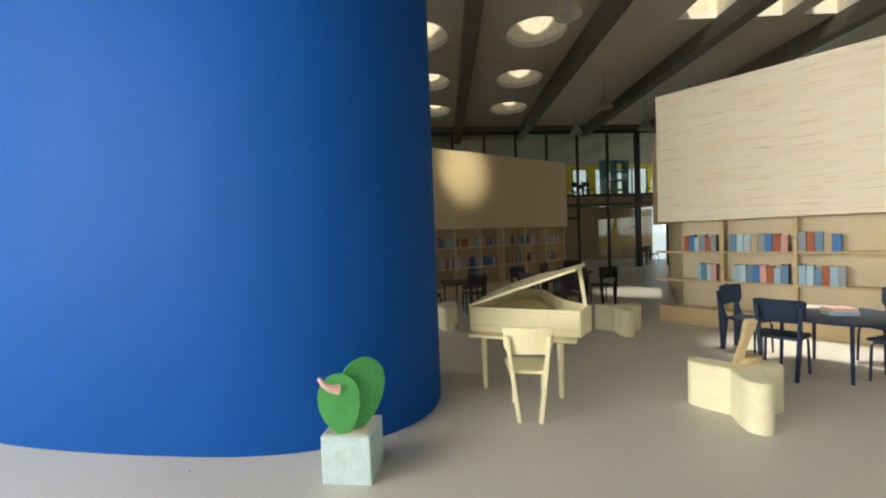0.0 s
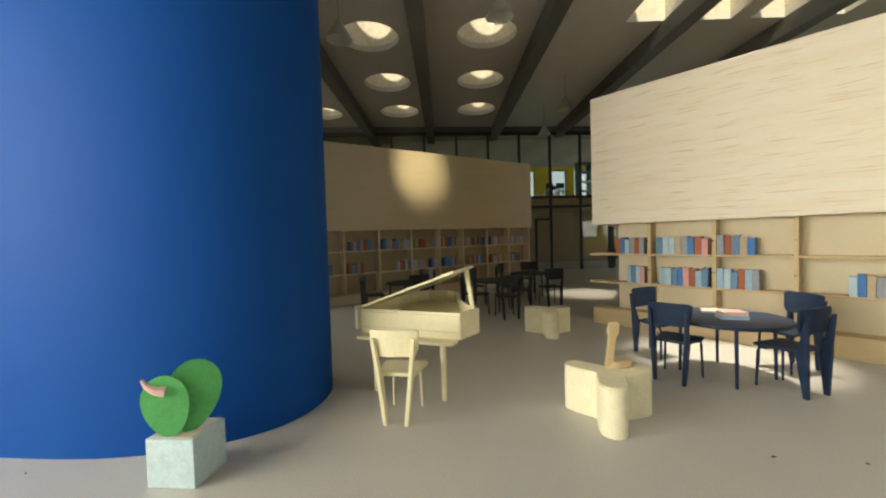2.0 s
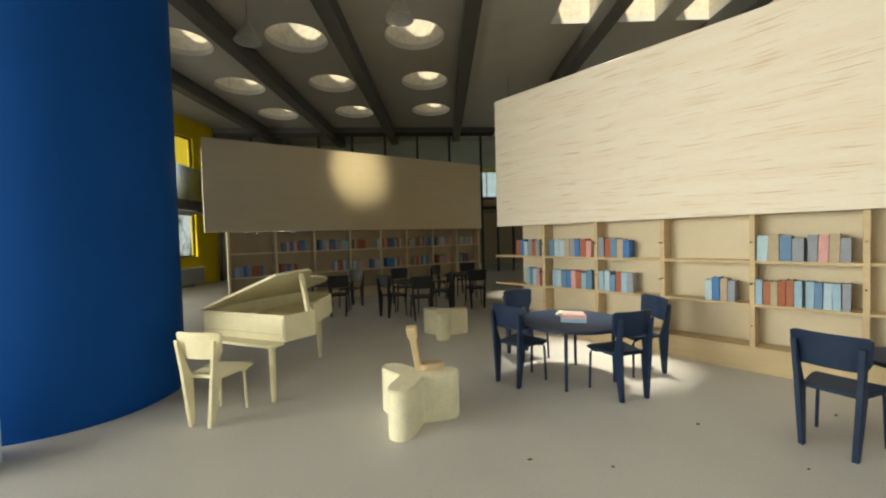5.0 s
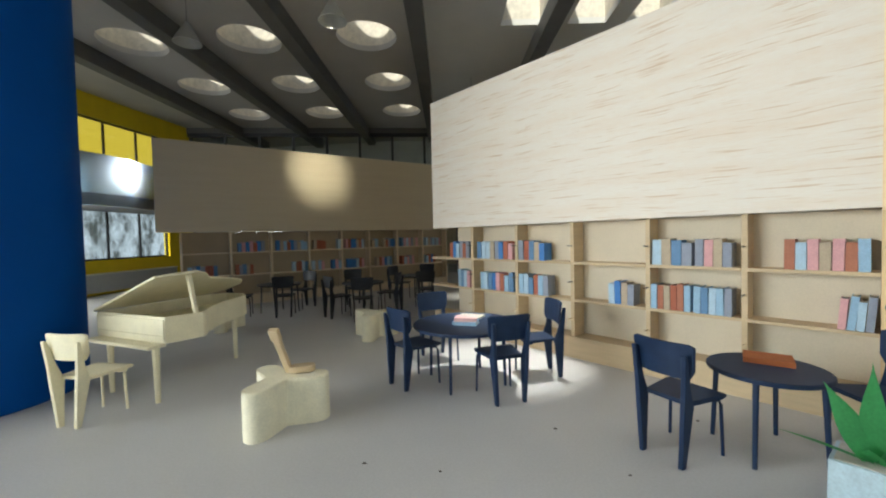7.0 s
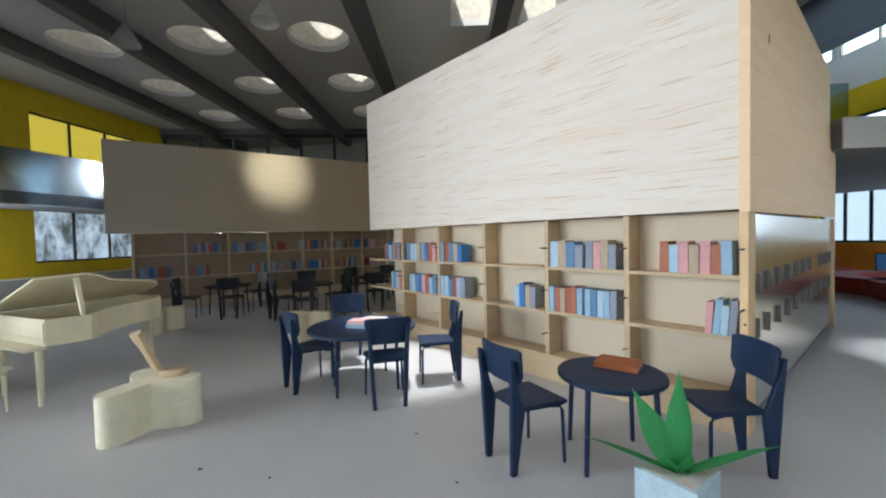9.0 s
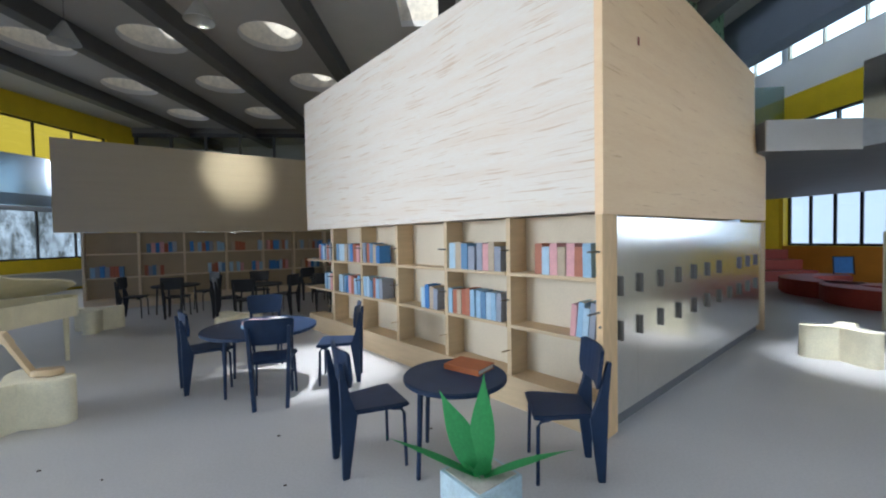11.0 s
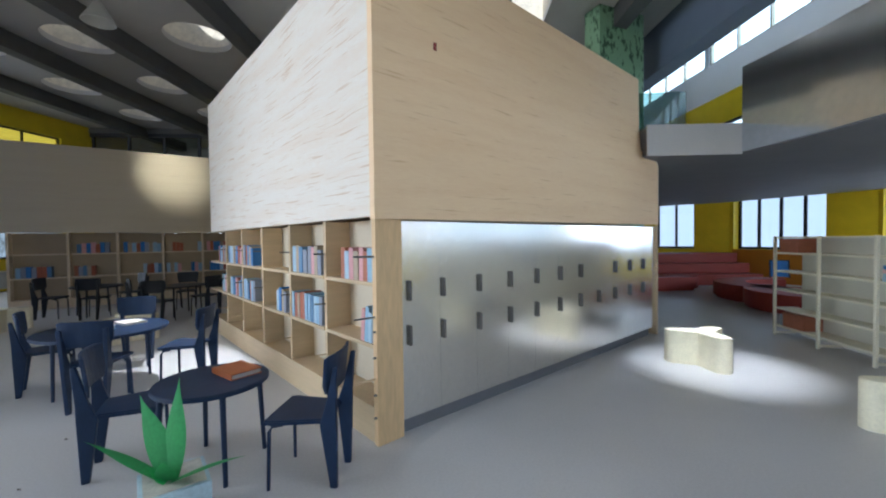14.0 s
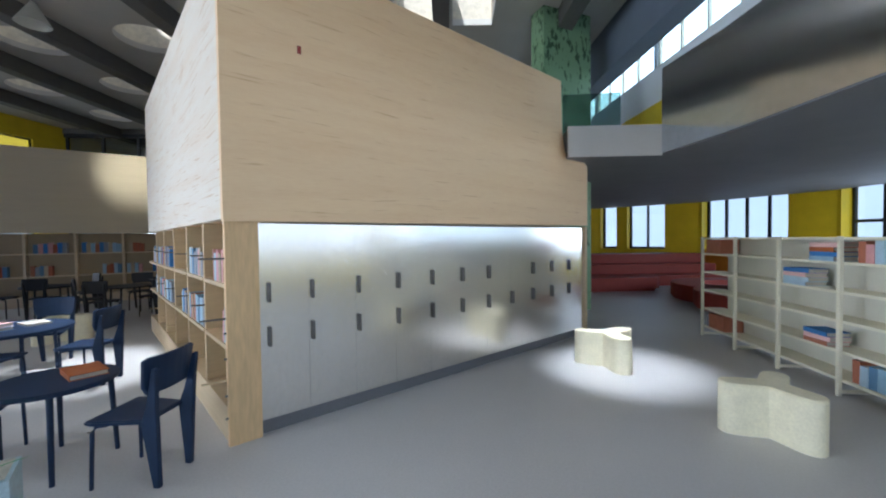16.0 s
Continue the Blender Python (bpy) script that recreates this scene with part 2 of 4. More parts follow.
BOOK_COLOURS = [(0.05, 0.20, 0.52), (0.34, 0.52, 0.68), (0.42, 0.12, 0.06), (0.72, 0.38, 0.38), (0.30, 0.33, 0.40), (0.50, 0.40, 0.28), (0.13, 0.26, 0.44), (0.46, 0.62, 0.74), (0.44, 0.16, 0.09)]
M_BOOK = [material("book_cover", c, 0.65, vary=0.1, scale=12, fine=80) for c in BOOK_COLOURS]
M_PAGES = material("book_paper", (0.62, 0.58, 0.50), 0.8, vary=0.12, scale=20, stretch=(1, 1, 6))
M_ORANGE = material("orange_brown_cover", (0.42, 0.12, 0.03), 0.6, vary=0.1, scale=14)

# ---- mesh helpers ----


def add_box(bm, x0, x1, y0, y1, z0, z1, m=None):
    v = [bm.verts.new((x, y, z)) for x in (x0, x1) for y in (y0, y1) for z in (z0, z1)]
    for f in ((0, 1, 3, 2), (4, 6, 7, 5), (0, 4, 5, 1), (2, 3, 7, 6), (0, 2, 6, 4), (1, 5, 7, 3)):
        bm.faces.new([v[i] for i in f])
    if m is not None:
        bmesh.ops.transform(bm, matrix=m, verts=v)
    return v


def box(x0, x1, y0, y1, z0, z1, bevel=0.0, m=None):
    bm = bmesh.new()
    add_box(bm, x0, x1, y0, y1, z0, z1, m)
    if bevel:
        bmesh.ops.bevel(bm, geom=bm.edges[:], offset=bevel, segments=2, affect="EDGES", profile=0.6)
    return bm


def prism(points, z0, z1, bevel=0.0):
    """An outline in plan, raised from z0 to z1."""
    bm = bmesh.new()
    lo = [bm.verts.new((x, y, z0)) for x, y in points]
    hi = [bm.verts.new((x, y, z1)) for x, y in points]
    bm.faces.new(lo[::-1])
    bm.faces.new(hi)
    k = len(points)
    for i in range(k):
        bm.faces.new((lo[i], lo[(i + 1) % k], hi[(i + 1) % k], hi[i]))
    bmesh.ops.recalc_face_normals(bm, faces=bm.faces[:])
    if bevel:
        rim = [e for e in bm.edges if abs(e.verts[0].co.z - e.verts[1].co.z) < 1e-6]
        bmesh.ops.bevel(bm, geom=rim, offset=bevel, segments=2, affect="EDGES")
    return bm


def tube(points, r0, r1=None, sides=10):
    """A round bar along points, tapering from r0 to r1."""
    bm = bmesh.new()
    r1 = r0 if r1 is None else r1
    pts = [Vector(p) for p in points]
    rings = []
    for i, p in enumerate(pts):
        d = (pts[min(i + 1, len(pts) - 1)] - pts[max(i - 1, 0)]).normalized()
        u = d.orthogonal().normalized() if abs(d.z) > 0.9 else d.cross(Vector((0, 0, 1))).normalized()
        w = d.cross(u)
        r = r0 + (r1 - r0) * i / (len(pts) - 1)
        rings.append([bm.verts.new(p + r * (math.cos(a) * u + math.sin(a) * w)) for a in (2 * math.pi * k / sides for k in range(sides))])
    for a, b in zip(rings, rings[1:]):
        for k in range(sides):
            bm.faces.new((a[k], a[(k + 1) % sides], b[(k + 1) % sides], b[k]))
    bm.faces.new(rings[0][::-1])
    bm.faces.new(rings[-1])
    bmesh.ops.recalc_face_normals(bm, faces=bm.faces[:])
    return bm


def plate(outline, thick, m=None, bevel=0.0):
    """A flat piece: an outline in x and z, thick along y, centred on y = 0."""
    bm = bmesh.new()
    a = [bm.verts.new((x, -thick / 2, z)) for x, z in outline]
    b = [bm.verts.new((x, thick / 2, z)) for x, z in outline]
    k = len(outline)
    bm.faces.new(a)
    bm.faces.new(b[::-1])
    for i in range(k):
        bm.faces.new((a[i], b[i], b[(i + 1) % k], a[(i + 1) % k]))
    bmesh.ops.recalc_face_normals(bm, faces=bm.faces[:])
    if bevel:
        bmesh.ops.bevel(bm, geom=bm.edges[:], offset=bevel, segments=1, affect="EDGES")
    if m is not None:
        bmesh.ops.transform(bm, matrix=m, verts=bm.verts[:])
    return bm


def mesh_of(bm, name, mat, smooth=False):
    data = bpy.data.meshes.new(name)
    bm.to_mesh(data)
    bm.free()
    for m in mat if isinstance(mat, list) else [mat]:
        data.materials.append(m)
    if smooth:
        data.shade_smooth()
        data.set_sharp_from_angle(angle=radians(40))
    return data


def part(name, bm, mat, parent=None, label="", smooth=False, m=None):
    """Links bm as one mesh object, under parent if one is given."""
    data = bm if isinstance(bm, bpy.types.Mesh) else mesh_of(bm, name, mat, smooth)
    ob = new(name, data)
    if parent is not None:
        ob.parent = parent
    if m is not None:
        ob.matrix_basis = m
    if label:
        ob["label"] = label
    return ob


def thing(name, m, label, category, group=""):
    return_ob = new(name)
    return_ob.empty_display_size = 0.1
    return_ob.matrix_basis = m
    return tagged(return_ob, label, category, group)


def structure(name, bm, mat, label="", category="", smooth=False, m=None):
    return tagged(part(name, bm, mat, None, "", smooth, m), label, category, kind="structure")


def frame_on(p, q, z=0.0):
    """A pose whose x runs along the plan line from p to q, y to its left (behind, seen from the room)."""
    return pose(p[0], p[1], z, 0, 0, math.degrees(math.atan2(q[1] - p[1], q[0] - p[0])))


def slab_with_holes(outer, holes, z0, z1):
    """A flat slab with openings that go through it."""
    bm = bmesh.new()
    edges = []
    loops = [outer, *holes]
    for loop in loops:
        v = [bm.verts.new((x, y, z0)) for x, y in loop]
        edges += [bm.edges.new((v[i], v[(i + 1) % len(v)])) for i in range(len(v))]
    bmesh.ops.triangle_fill(bm, use_beauty=True, use_dissolve=False, edges=edges)
    faces = bm.faces[:]
    ret = bmesh.ops.extrude_face_region(bm, geom=faces)
    top = [g for g in ret["geom"] if isinstance(g, bmesh.types.BMVert)]
    for v in top:
        v.co.z = z1
    bmesh.ops.recalc_face_normals(bm, faces=bm.faces[:])
    return bm


def circle(cx, cy, r, k=40):
    return [(cx + r * math.cos(2 * math.pi * i / k), cy + r * math.sin(2 * math.pi * i / k)) for i in range(k)]


def rect(x0, x1, y0, y1):
    return [(x0, y0), (x1, y0), (x1, y1), (x0, y1)]

# ---- the hall: floor, ceiling, beams ----
structure("floor", box(-16, 24, -6, 22, -0.3, 0.0), M_FLOOR, "smooth pale grey floor of the hall", "floor")

CEIL = 5.75
HOLES = [(1.28 - 2.49 * i - 0.17 * j - 0.04 * i * j, 8.58 - 0.27 * i + 2.45 * j) for i in range(3) for j in range(3)]
HOLES_MESH = [circle(x, y, 0.63) for x, y in HOLES]
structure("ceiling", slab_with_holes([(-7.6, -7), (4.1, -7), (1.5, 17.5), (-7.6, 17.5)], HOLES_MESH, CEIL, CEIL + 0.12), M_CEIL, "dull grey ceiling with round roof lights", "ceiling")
SKYLIGHTS = [[(x0 + 0.14, 7.3), (x1 + 0.14, 7.38), (x1, y), (x0, y - 0.08)] for x0, x1, y in ((4.10, 4.90, 8.66), (5.45, 6.22, 8.80), (6.62, 7.32, 8.92), (7.70, 8.48, 8.98))]
# two more openings, out of view, added to let in the fill lamps
SKYLIGHTS += [rect(7.4, 9.4, 0.6, 2.4), rect(3.2, 5.2, 0.4, 2.2)]
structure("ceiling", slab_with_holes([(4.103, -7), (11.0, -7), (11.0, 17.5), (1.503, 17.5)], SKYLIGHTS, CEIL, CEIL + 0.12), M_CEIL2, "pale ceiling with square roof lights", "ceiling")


def roof_light(loop, height):
    """The upstand round a roof opening, open to the sky."""
    k = len(loop)
    cx, cy = sum(p[0] for p in loop) / k, sum(p[1] for p in loop) / k
    bm = bmesh.new()
    grown = [(cx + (x - cx) * 1.10, cy + (y - cy) * 1.10) for x, y in loop]
    for a, b in ((loop, grown),):
        vi = [[bm.verts.new((x, y, z)) for x, y in a] for z in (CEIL + 0.121, CEIL + height)]
        vo = [[bm.verts.new((x, y, z)) for x, y in b] for z in (CEIL + 0.121, CEIL + height)]
        for i in range(k):
            j = (i + 1) % k
            bm.faces.new((vi[0][i], vi[0][j], vi[1][j], vi[1][i]))
            bm.faces.new((vo[0][j], vo[0][i], vo[1][i], vo[1][j]))
            bm.faces.new((vi[1][i], vi[1][j], vo[1][j], vo[1][i]))
            bm.faces.new((vi[0][j], vi[0][i], vo[0][i], vo[0][j]))
    bmesh.ops.recalc_face_normals(bm, faces=bm.faces[:])
    return bm


for loop in HOLES_MESH:
    structure("roof_light", roof_light(loop, 1.26), M_CURB, "round roof light with a rough pale upstand", "skylight", smooth=True)
# the last two, with taller upstands, are the added unseen ones
for k, loop in enumerate(SKYLIGHTS):
    structure("roof_light", roof_light(loop, 0.85 if k < 4 else 1.7), M_CURB, "square roof light with a rough pale upstand", "skylight")

for x in (-5.05, -2.62, -0.32, 2.25, 4.86, 7.35, 9.72):
    bm = box(-0.15, 0.15, -15.5, 6.6, -0.36, 0.0, 0.012)
    structure("beam", bm, M_BEAM, "dark grey roof beam under the ceiling", "beam", m=pose(x, 10.0, CEIL - 0.002, 0, 0, 6.2))


def pendant(x, y, z=4.82):
    t = thing("pendant_lamp", pose(x, y, z), "pale cone pendant lamp hanging from the ceiling", "lamp", "pendant lamps under the ceiling")
    bm = bmesh.new()
    bmesh.ops.create_cone(bm, cap_ends=False, segments=36, radius1=0.22, radius2=0.03, depth=0.34, matrix=pose(0, 0, 0.17))
    bmesh.ops.solidify(bm, geom=bm.faces[:], thickness=0.012)
    part("shade", bm, M_GREYCARD, t, smooth=True)
    part("cord", tube([(0, 0, 0.33), (0, 0, CEIL - z)], 0.004, sides=6), M_BLACK, t)
    return t


for x, y in ((1.45, 6.25), (3.38, 11.1), (3.21, 13.75), (5.4, 13.7), (-1.2, 6.5)):
    pendant(x, y)

# ---- walls with windows ----


def wall(name, p, q, z0, z1, openings, mat, label, thick=0.22):
    """An upright wall along the plan line p to q; openings are (s0, s1, z0, z1). Its thickness lies behind the line."""
    m = frame_on(p, q)
    length = math.hypot(q[0] - p[0], q[1] - p[1])
    bm = slab_with_holes([(0, z0), (length, z0), (length, z1), (0, z1)], [[(a, c), (b, c), (b, d), (a, d)] for a, b, c, d in openings], -thick, 0)
    bmesh.ops.transform(bm, matrix=pose(0, 0, 0, 90), verts=bm.verts[:])
    return structure(name, bm, mat, label, "wall", m=m)


def window(name, p, q, s0, s1, z0, z1, columns, rows, label, y=0.10, bar=0.05, mat=None):
    """A framed window in a wall's opening, with one pane in each field."""
    m = frame_on(p, q)
    w = tagged(new(name), label, "window", kind="structure")
    w.matrix_basis = m
    bm = bmesh.new()
    for a, b, c, d in ((s0, s1, z0, z0 + bar), (s0, s1, z1 - bar, z1), (s0, s0 + bar, z0 + bar, z1 - bar), (s1 - bar, s1, z0 + bar, z1 - bar)):
        add_box(bm, a, b, y - 0.03, y + 0.03, c, d)
    part("window_frame", bm, mat or M_FRAME, w)
    for i in range(1, columns):
        s = s0 + (s1 - s0) * i / columns
        part("mullion", box(s - bar / 2, s + bar / 2, y - 0.028, y + 0.028, z0 + bar, z1 - bar), mat or M_FRAME, w)
    for z in rows:
        part("transom", box(s0 + bar, s1 - bar, y - 0.025, y + 0.025, z - bar / 2, z + bar / 2), mat or M_FRAME, w)
    levels = [z0 + bar, *rows, z1 - bar]
    for i in range(columns):
        a, b = s0 + (s1 - s0) * i / columns, s0 + (s1 - s0) * (i + 1) / columns
        for c, d in zip(levels, levels[1:]):
            pane = part("pane", box(a + 0.01, b - 0.01, y - 0.004, y + 0.004, c, d), M_GLASS, w)
            pane.visible_shadow = False
    return w


# west wall, yellow
WEST = ((-7.4, -7.0), (-7.4, 14.2))
# the first opening is out of view, added for the west area lamp
wall("wall_west", *WEST, 0, CEIL, [(0.4, 7.4, 0.8, 5.3), (8.2, 11.2, 1.0, 5.1), (12.6, 15.8, 1.0, 5.1), (16.7, 19.95, 1.0, 5.1)], M_YELLOW, "bright yellow wall with tall black-framed windows")
for a, b in ((8.2, 11.2), (12.6, 15.8), (16.7, 19.95)):
    window("window_west", *WEST, a, b, 1.0, 5.1, 3, (2.45, 3.6), "tall black-framed window in the yellow wall")
structure("backdrop", box(8, 24, 3.0, 3.05, -1, 3.2), M_DAYW, "pale daylight outside the west windows", "backdrop", m=frame_on(*WEST))
# glows by its own material in place of sun on the wall
structure("outside_wall", box(8, 24, 2.4, 2.7, 3.21, 7.5), M_YELLOWGLOW, "yellow facade outside the west windows, its sunlight put in as glow", "wall", m=frame_on(*WEST))
radiator = thing("radiator", frame_on(*WEST) @ pose(15.0, -0.20, 0), "long pale radiator under the yellow wall's window", "radiator")
part("top", box(0, 5.0, -0.02, 0.19, 0.60, 0.63, 0.004), M_WHITE, radiator)
part("panel", box(0.02, 4.98, 0.0, 0.17, 0.10, 0.598), M_RADI, radiator)
for k in range(2):
    part("foot", box(0.3 + k * 4.2, 0.4 + k * 4.2, 0.03, 0.14, 0.0, 0.099), M_RADI, radiator)

# north glass wall
NORTH = ((-7.4, 14.0), (8.8, 17.3))
_len = math.hypot(16.2, 3.3)
_m = frame_on(*NORTH)
glass_wall = tagged(new("glass_wall"), "dark framed glass wall between hall and back rooms", "glass wall", kind="structure")
glass_wall.matrix_basis = _m
for k in range(14):
    s = 0.1 + k * (_len - 0.2) / 13
    wide = 0.11 if k == 11 else 0.045
    part("post", box(s - wide, s + wide, -0.04, 0.04, 0, 5.42), M_FRAME, glass_wall)
    if k < 13:
        s2 = 0.1 + (k + 1) * (_len - 0.2) / 13
        for c, d in ((0.02, 2.5), (3.0, 5.4)):
            pane = part("pane", box(s + 0.05, s2 - 0.05, -0.004, 0.004, c, d), M_GLASS, glass_wall)
            pane.visible_shadow = False
for z0, z1 in ((2.5, 2.62), (2.9, 3.0), (5.42, 5.56)):
    part("rail", box(0, _len, -0.05, 0.05, z0, z1), M_FRAME, glass_wall)
_s = 0.1 + 8.5 * (_len - 0.2) / 13
part("door_jamb", box(_s - 0.04, _s + 0.04, -0.042, 0.042, 0, 2.1), M_FRAME, glass_wall)
part("door_head", box(_s + 0.041, _s + 0.56, -0.042, 0.042, 2.02, 2.1), M_FRAME, glass_wall)
part("lintel", box(0, _len, -0.09, 0.09, 5.56, CEIL), M_BEAM, glass_wall)

# back rooms beyond the glass, on two storeys
structure("floor_upper", box(0, _len, 0.06, 6.5, 2.62, 2.9), M_WARM, "upper floor slab behind the glass wall", "floor", m=_m)
BACK = ((-8.6, 18.6), (10.9, 22.4))
_bl = math.hypot(19.5, 3.8)
wall("wall_north", *BACK, 2.9, 4.95, [(10.6, 12.6, 3.25, 4.8), (13.5, 14.3, 3.25, 4.8), (14.7, 15.6, 3.0, 4.8), (15.9, 17.6, 3.0, 4.8)], M_YELLOW, "yellow wall of the upper back room")
wall("wall_back_west", (-7.45, 14.202), (-8.6, 18.7), 0, 6.39, [], M_CEIL, "grey side wall of the back room")
# grey here imitates the ceiling's reflection in the upper glass
wall("wall_north_upper", *BACK, 4.952, 6.4, [], M_CEIL, "grey upper wall of the back room")
for a, b in ((10.6, 12.6), (13.5, 14.3), (14.7, 15.6), (15.9, 17.6)):
    window("window_north", *BACK, a, b, 3.0 if a > 14.5 else 3.25, 4.8, 2 if b - a > 1.2 else 1, (), "bright window of the upper back room")
wall("wall_north_lower", *BACK, 0, 2.6, [], M_WARM, "brown wall of the lower back room")
structure("ceiling_back", box(-0.5, _len + 3, 0.2, 7, 6.4, 6.6), M_CEIL, "ceiling of the back room", "ceiling", m=_m)
structure("backdrop", box(-2, 24, 3.2, 3.25, -1, 7.5), M_DAY, "pale daylight outside the back windows", "backdrop", m=frame_on(*BACK))

# east side: angled yellow walls with windows under the gallery
EAST = [(9.9, 17.5), (12.6, 16.6), (15.2, 14.6), (16.9, 11.6), (17.4, 7.6), (17.4, 2.0), (17.4, -7.0)]
for i, (p, q) in enumerate(zip(EAST, EAST[1:])):
    L = math.hypot(q[0] - p[0], q[1] - p[1])
    bays = {0: [], 1: [(0.08, 0.68), (1.06, 2.30)], 2: [(0.12, 2.45)], 3: [(0.10, L - 0.4)]}.get(i, [(0.3, L - 0.4)])
    wall("wall_east", p, q, 0, CEIL, [(a, b, 1.0, 2.75) for a, b in bays], M_YELLOW, "yellow wall with black-framed windows", 0.42)
    for a, b in bays:
        window("window_east", p, q, a, b, 1.0, 2.75, max(1, round((b - a) / 0.62)) if i < 3 else round(L / 0.85), () if i < 3 else (1.75,), "black-framed window with pale daylight behind", y=0.30, bar=0.075)
    structure("backdrop", box(-2.5, L + 2.5, 2.6, 2.65, -1, 4.0), M_DAYE, "pale daylight outside the windows", "backdrop", m=frame_on(p, q))
structure("wall_dado", box(0.1, 3.3, -0.012, -0.002, 0, 0.99), M_OCHRE, "ochre painted wall below the windows", "wall", m=frame_on(EAST[2], EAST[3]))
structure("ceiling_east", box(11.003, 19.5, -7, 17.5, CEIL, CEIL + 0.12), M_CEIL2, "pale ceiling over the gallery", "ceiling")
# wall behind the gallery walk, with a clerestory strip under the ceiling
G0, G1 = (10.95, 15.6), (13.85, -5.6)
GLEN = math.hypot(G1[0] - G0[0], G1[1] - G0[1])
BAYS = [0.3 + k * (GLEN - 0.6) / 7 for k in range(8)]
wall("wall_gallery", G0, G1, 2.905, 4.15, [(a + 0.15, d - 0.15, 2.96, 3.62) for a, d in zip(BAYS, BAYS[1:])], M_YELLOW, "yellow wall behind the gallery", 0.12)
wall("wall_gallery_upper", G0, G1, 4.152, CEIL - 0.004, [(a + 0.06, d - 0.06, 4.85, 5.62) for a, d in zip(BAYS, BAYS[1:])], M_WHITEWALL, "white upper wall with a clerestory strip", 0.12)
for a, d in zip(BAYS, BAYS[1:]):
    window("window_gallery", G0, G1, a + 0.15, d - 0.15, 2.96, 3.62, 3, (), "low bright window behind the gallery", 0.06)
    window("window_clerestory", G0, G1, a + 0.06, d - 0.06, 4.85, 5.62, 4, (), "bright clerestory panes under the ceiling", 0.06, 0.035, M_CURB)
structure("backdrop", box(0, GLEN, 0.16, 0.2, 2.91, CEIL - 0.01), M_DAYB, "bright daylight outside the clerestory", "backdrop", m=frame_on(G0, G1))
# dark beam that runs along the clerestory
structure("beam", box(-0.5, GLEN, -1.0, -0.62, 4.80, CEIL - 0.006, 0.01), M_BEAMB, "wide dark beam along the clerestory", "beam", m=frame_on(G0, G1))
# south wall added behind the walk, unseen; its wide window openings are sized to shape the light
SOUTH = ((17.4, -7.1), (-7.4, -7.1))
wall("wall_south_added", *SOUTH, 0, CEIL, [(1.0, 7.8, 0.8, 3.2), (8.6, 15.4, 0.8, 3.2), (16.6, 19.0, 0.8, 2.0)], M_CURB, "pale wall with wide open windows")

# ---- galleries ----
GAL = [(9.45, 6.28), (10.64, 6.37), (10.88, 5.4), (11.07, 3.9), (10.95, 1.0), (10.9, -7.0)]
FAR = [(17.3, -7.0), (17.3, 7.5), (16.8, 11.5), (15.1, 14.5), (12.5, 16.4), (10.2, 16.6), (9.5, 8.4)]
gallery = tagged(new("gallery"), "grey gallery slab with a sheet-metal parapet", "gallery", kind="structure")
part("slab", prism(GAL + FAR, 2.52, 2.90), [M_SLAB], gallery)
# pale band along the slab's front edge
for p, q in zip(GAL, GAL[1:2]):
    L = math.hypot(q[0] - p[0], q[1] - p[1])
    part("edge_band", box(-0.02, L + 0.01, -0.03, -0.002, 2.50, 2.905, 0.006), M_SLABEDGE, gallery, m=frame_on(p, q))


def curved_sheet(points, z0, z1, thick):
    """A bent upright sheet along plan points."""
    off = []
    for i, p in enumerate(points):
        a, b = points[max(i - 1, 0)], points[min(i + 1, len(points) - 1)]
        d = Vector((b[0] - a[0], b[1] - a[1])).normalized()
        off.append((p[0] - d.y * thick, p[1] + d.x * thick))
    return prism(points + off[::-1], z0, z1)


part("parapet", curved_sheet([(10.64, 6.34), (10.86, 5.4), (11.05, 3.9), (10.93, 1.0), (10.88, -6.5)], 2.53, 3.62, 0.03), M_POLISH, gallery, "sheet-metal parapet", True)
part("glass_rail", box(9.6, 10.5, 7.5, 7.52, 2.9, 3.75), M_GLASSG, gallery, "green glass balustrade")

gallery_w = tagged(new("gallery"), "grey gallery slab with a metal parapet by the yellow wall", "gallery", kind="structure")
GW = [(-5.7, 1.0), (-5.7, 5.0), (-5.62, 7.7), (-5.45, 9.4), (-5.8, 11.0), (-6.3, 12.2)]
part("slab", prism([*GW, (-7.3, 12.4), (-7.3, 1.0)], 2.42, 2.7), M_SLAB, gallery_w)
part("parapet", curved_sheet(GW, 2.40, 3.65, 0.03), M_POLISH, gallery_w, "sheet-metal parapet", True)

# green marble pillar
structure("pillar", box(-0.55, 0.55, -0.2, 0.2, 0, CEIL - 0.003, 0.01), M_MARBLE, "green veined marble pillar by the gallery", "pillar", m=pose(9.82, 8.85, 0, 0, 0, 28))

# ---- blue rounded volume ----
pts = []
for i in range(160):
    a = 2 * math.pi * i / 160
    c, s = math.cos(a), math.sin(a)
    pts.append((-2.1 + (1.73 if c > 0 else 3.2) * math.copysign(abs(c) ** 0.87, c), 3.5 + 1.06 * math.copysign(abs(s) ** 0.87, s)))
structure("blue_column", prism(pts, 0, CEIL - 0.004), M_BLUE, "large rounded wall clad in blue card", "column", smooth=True)

# ---- timber pavilion ----
A0, A1 = (2.88, 6.69), (6.59, 3.40)
MA = frame_on(A0, A1)
LA = math.hypot(A1[0] - A0[0], A1[1] - A0[1])
L0, L1 = (6.575, 3.385), (9.85, 6.895)
ML = frame_on(L0, L1)
pavilion = thing("pavilion", pose(0, 0, 0), "balsa-clad pavilion carried by bookcase and lockers", "pavilion")
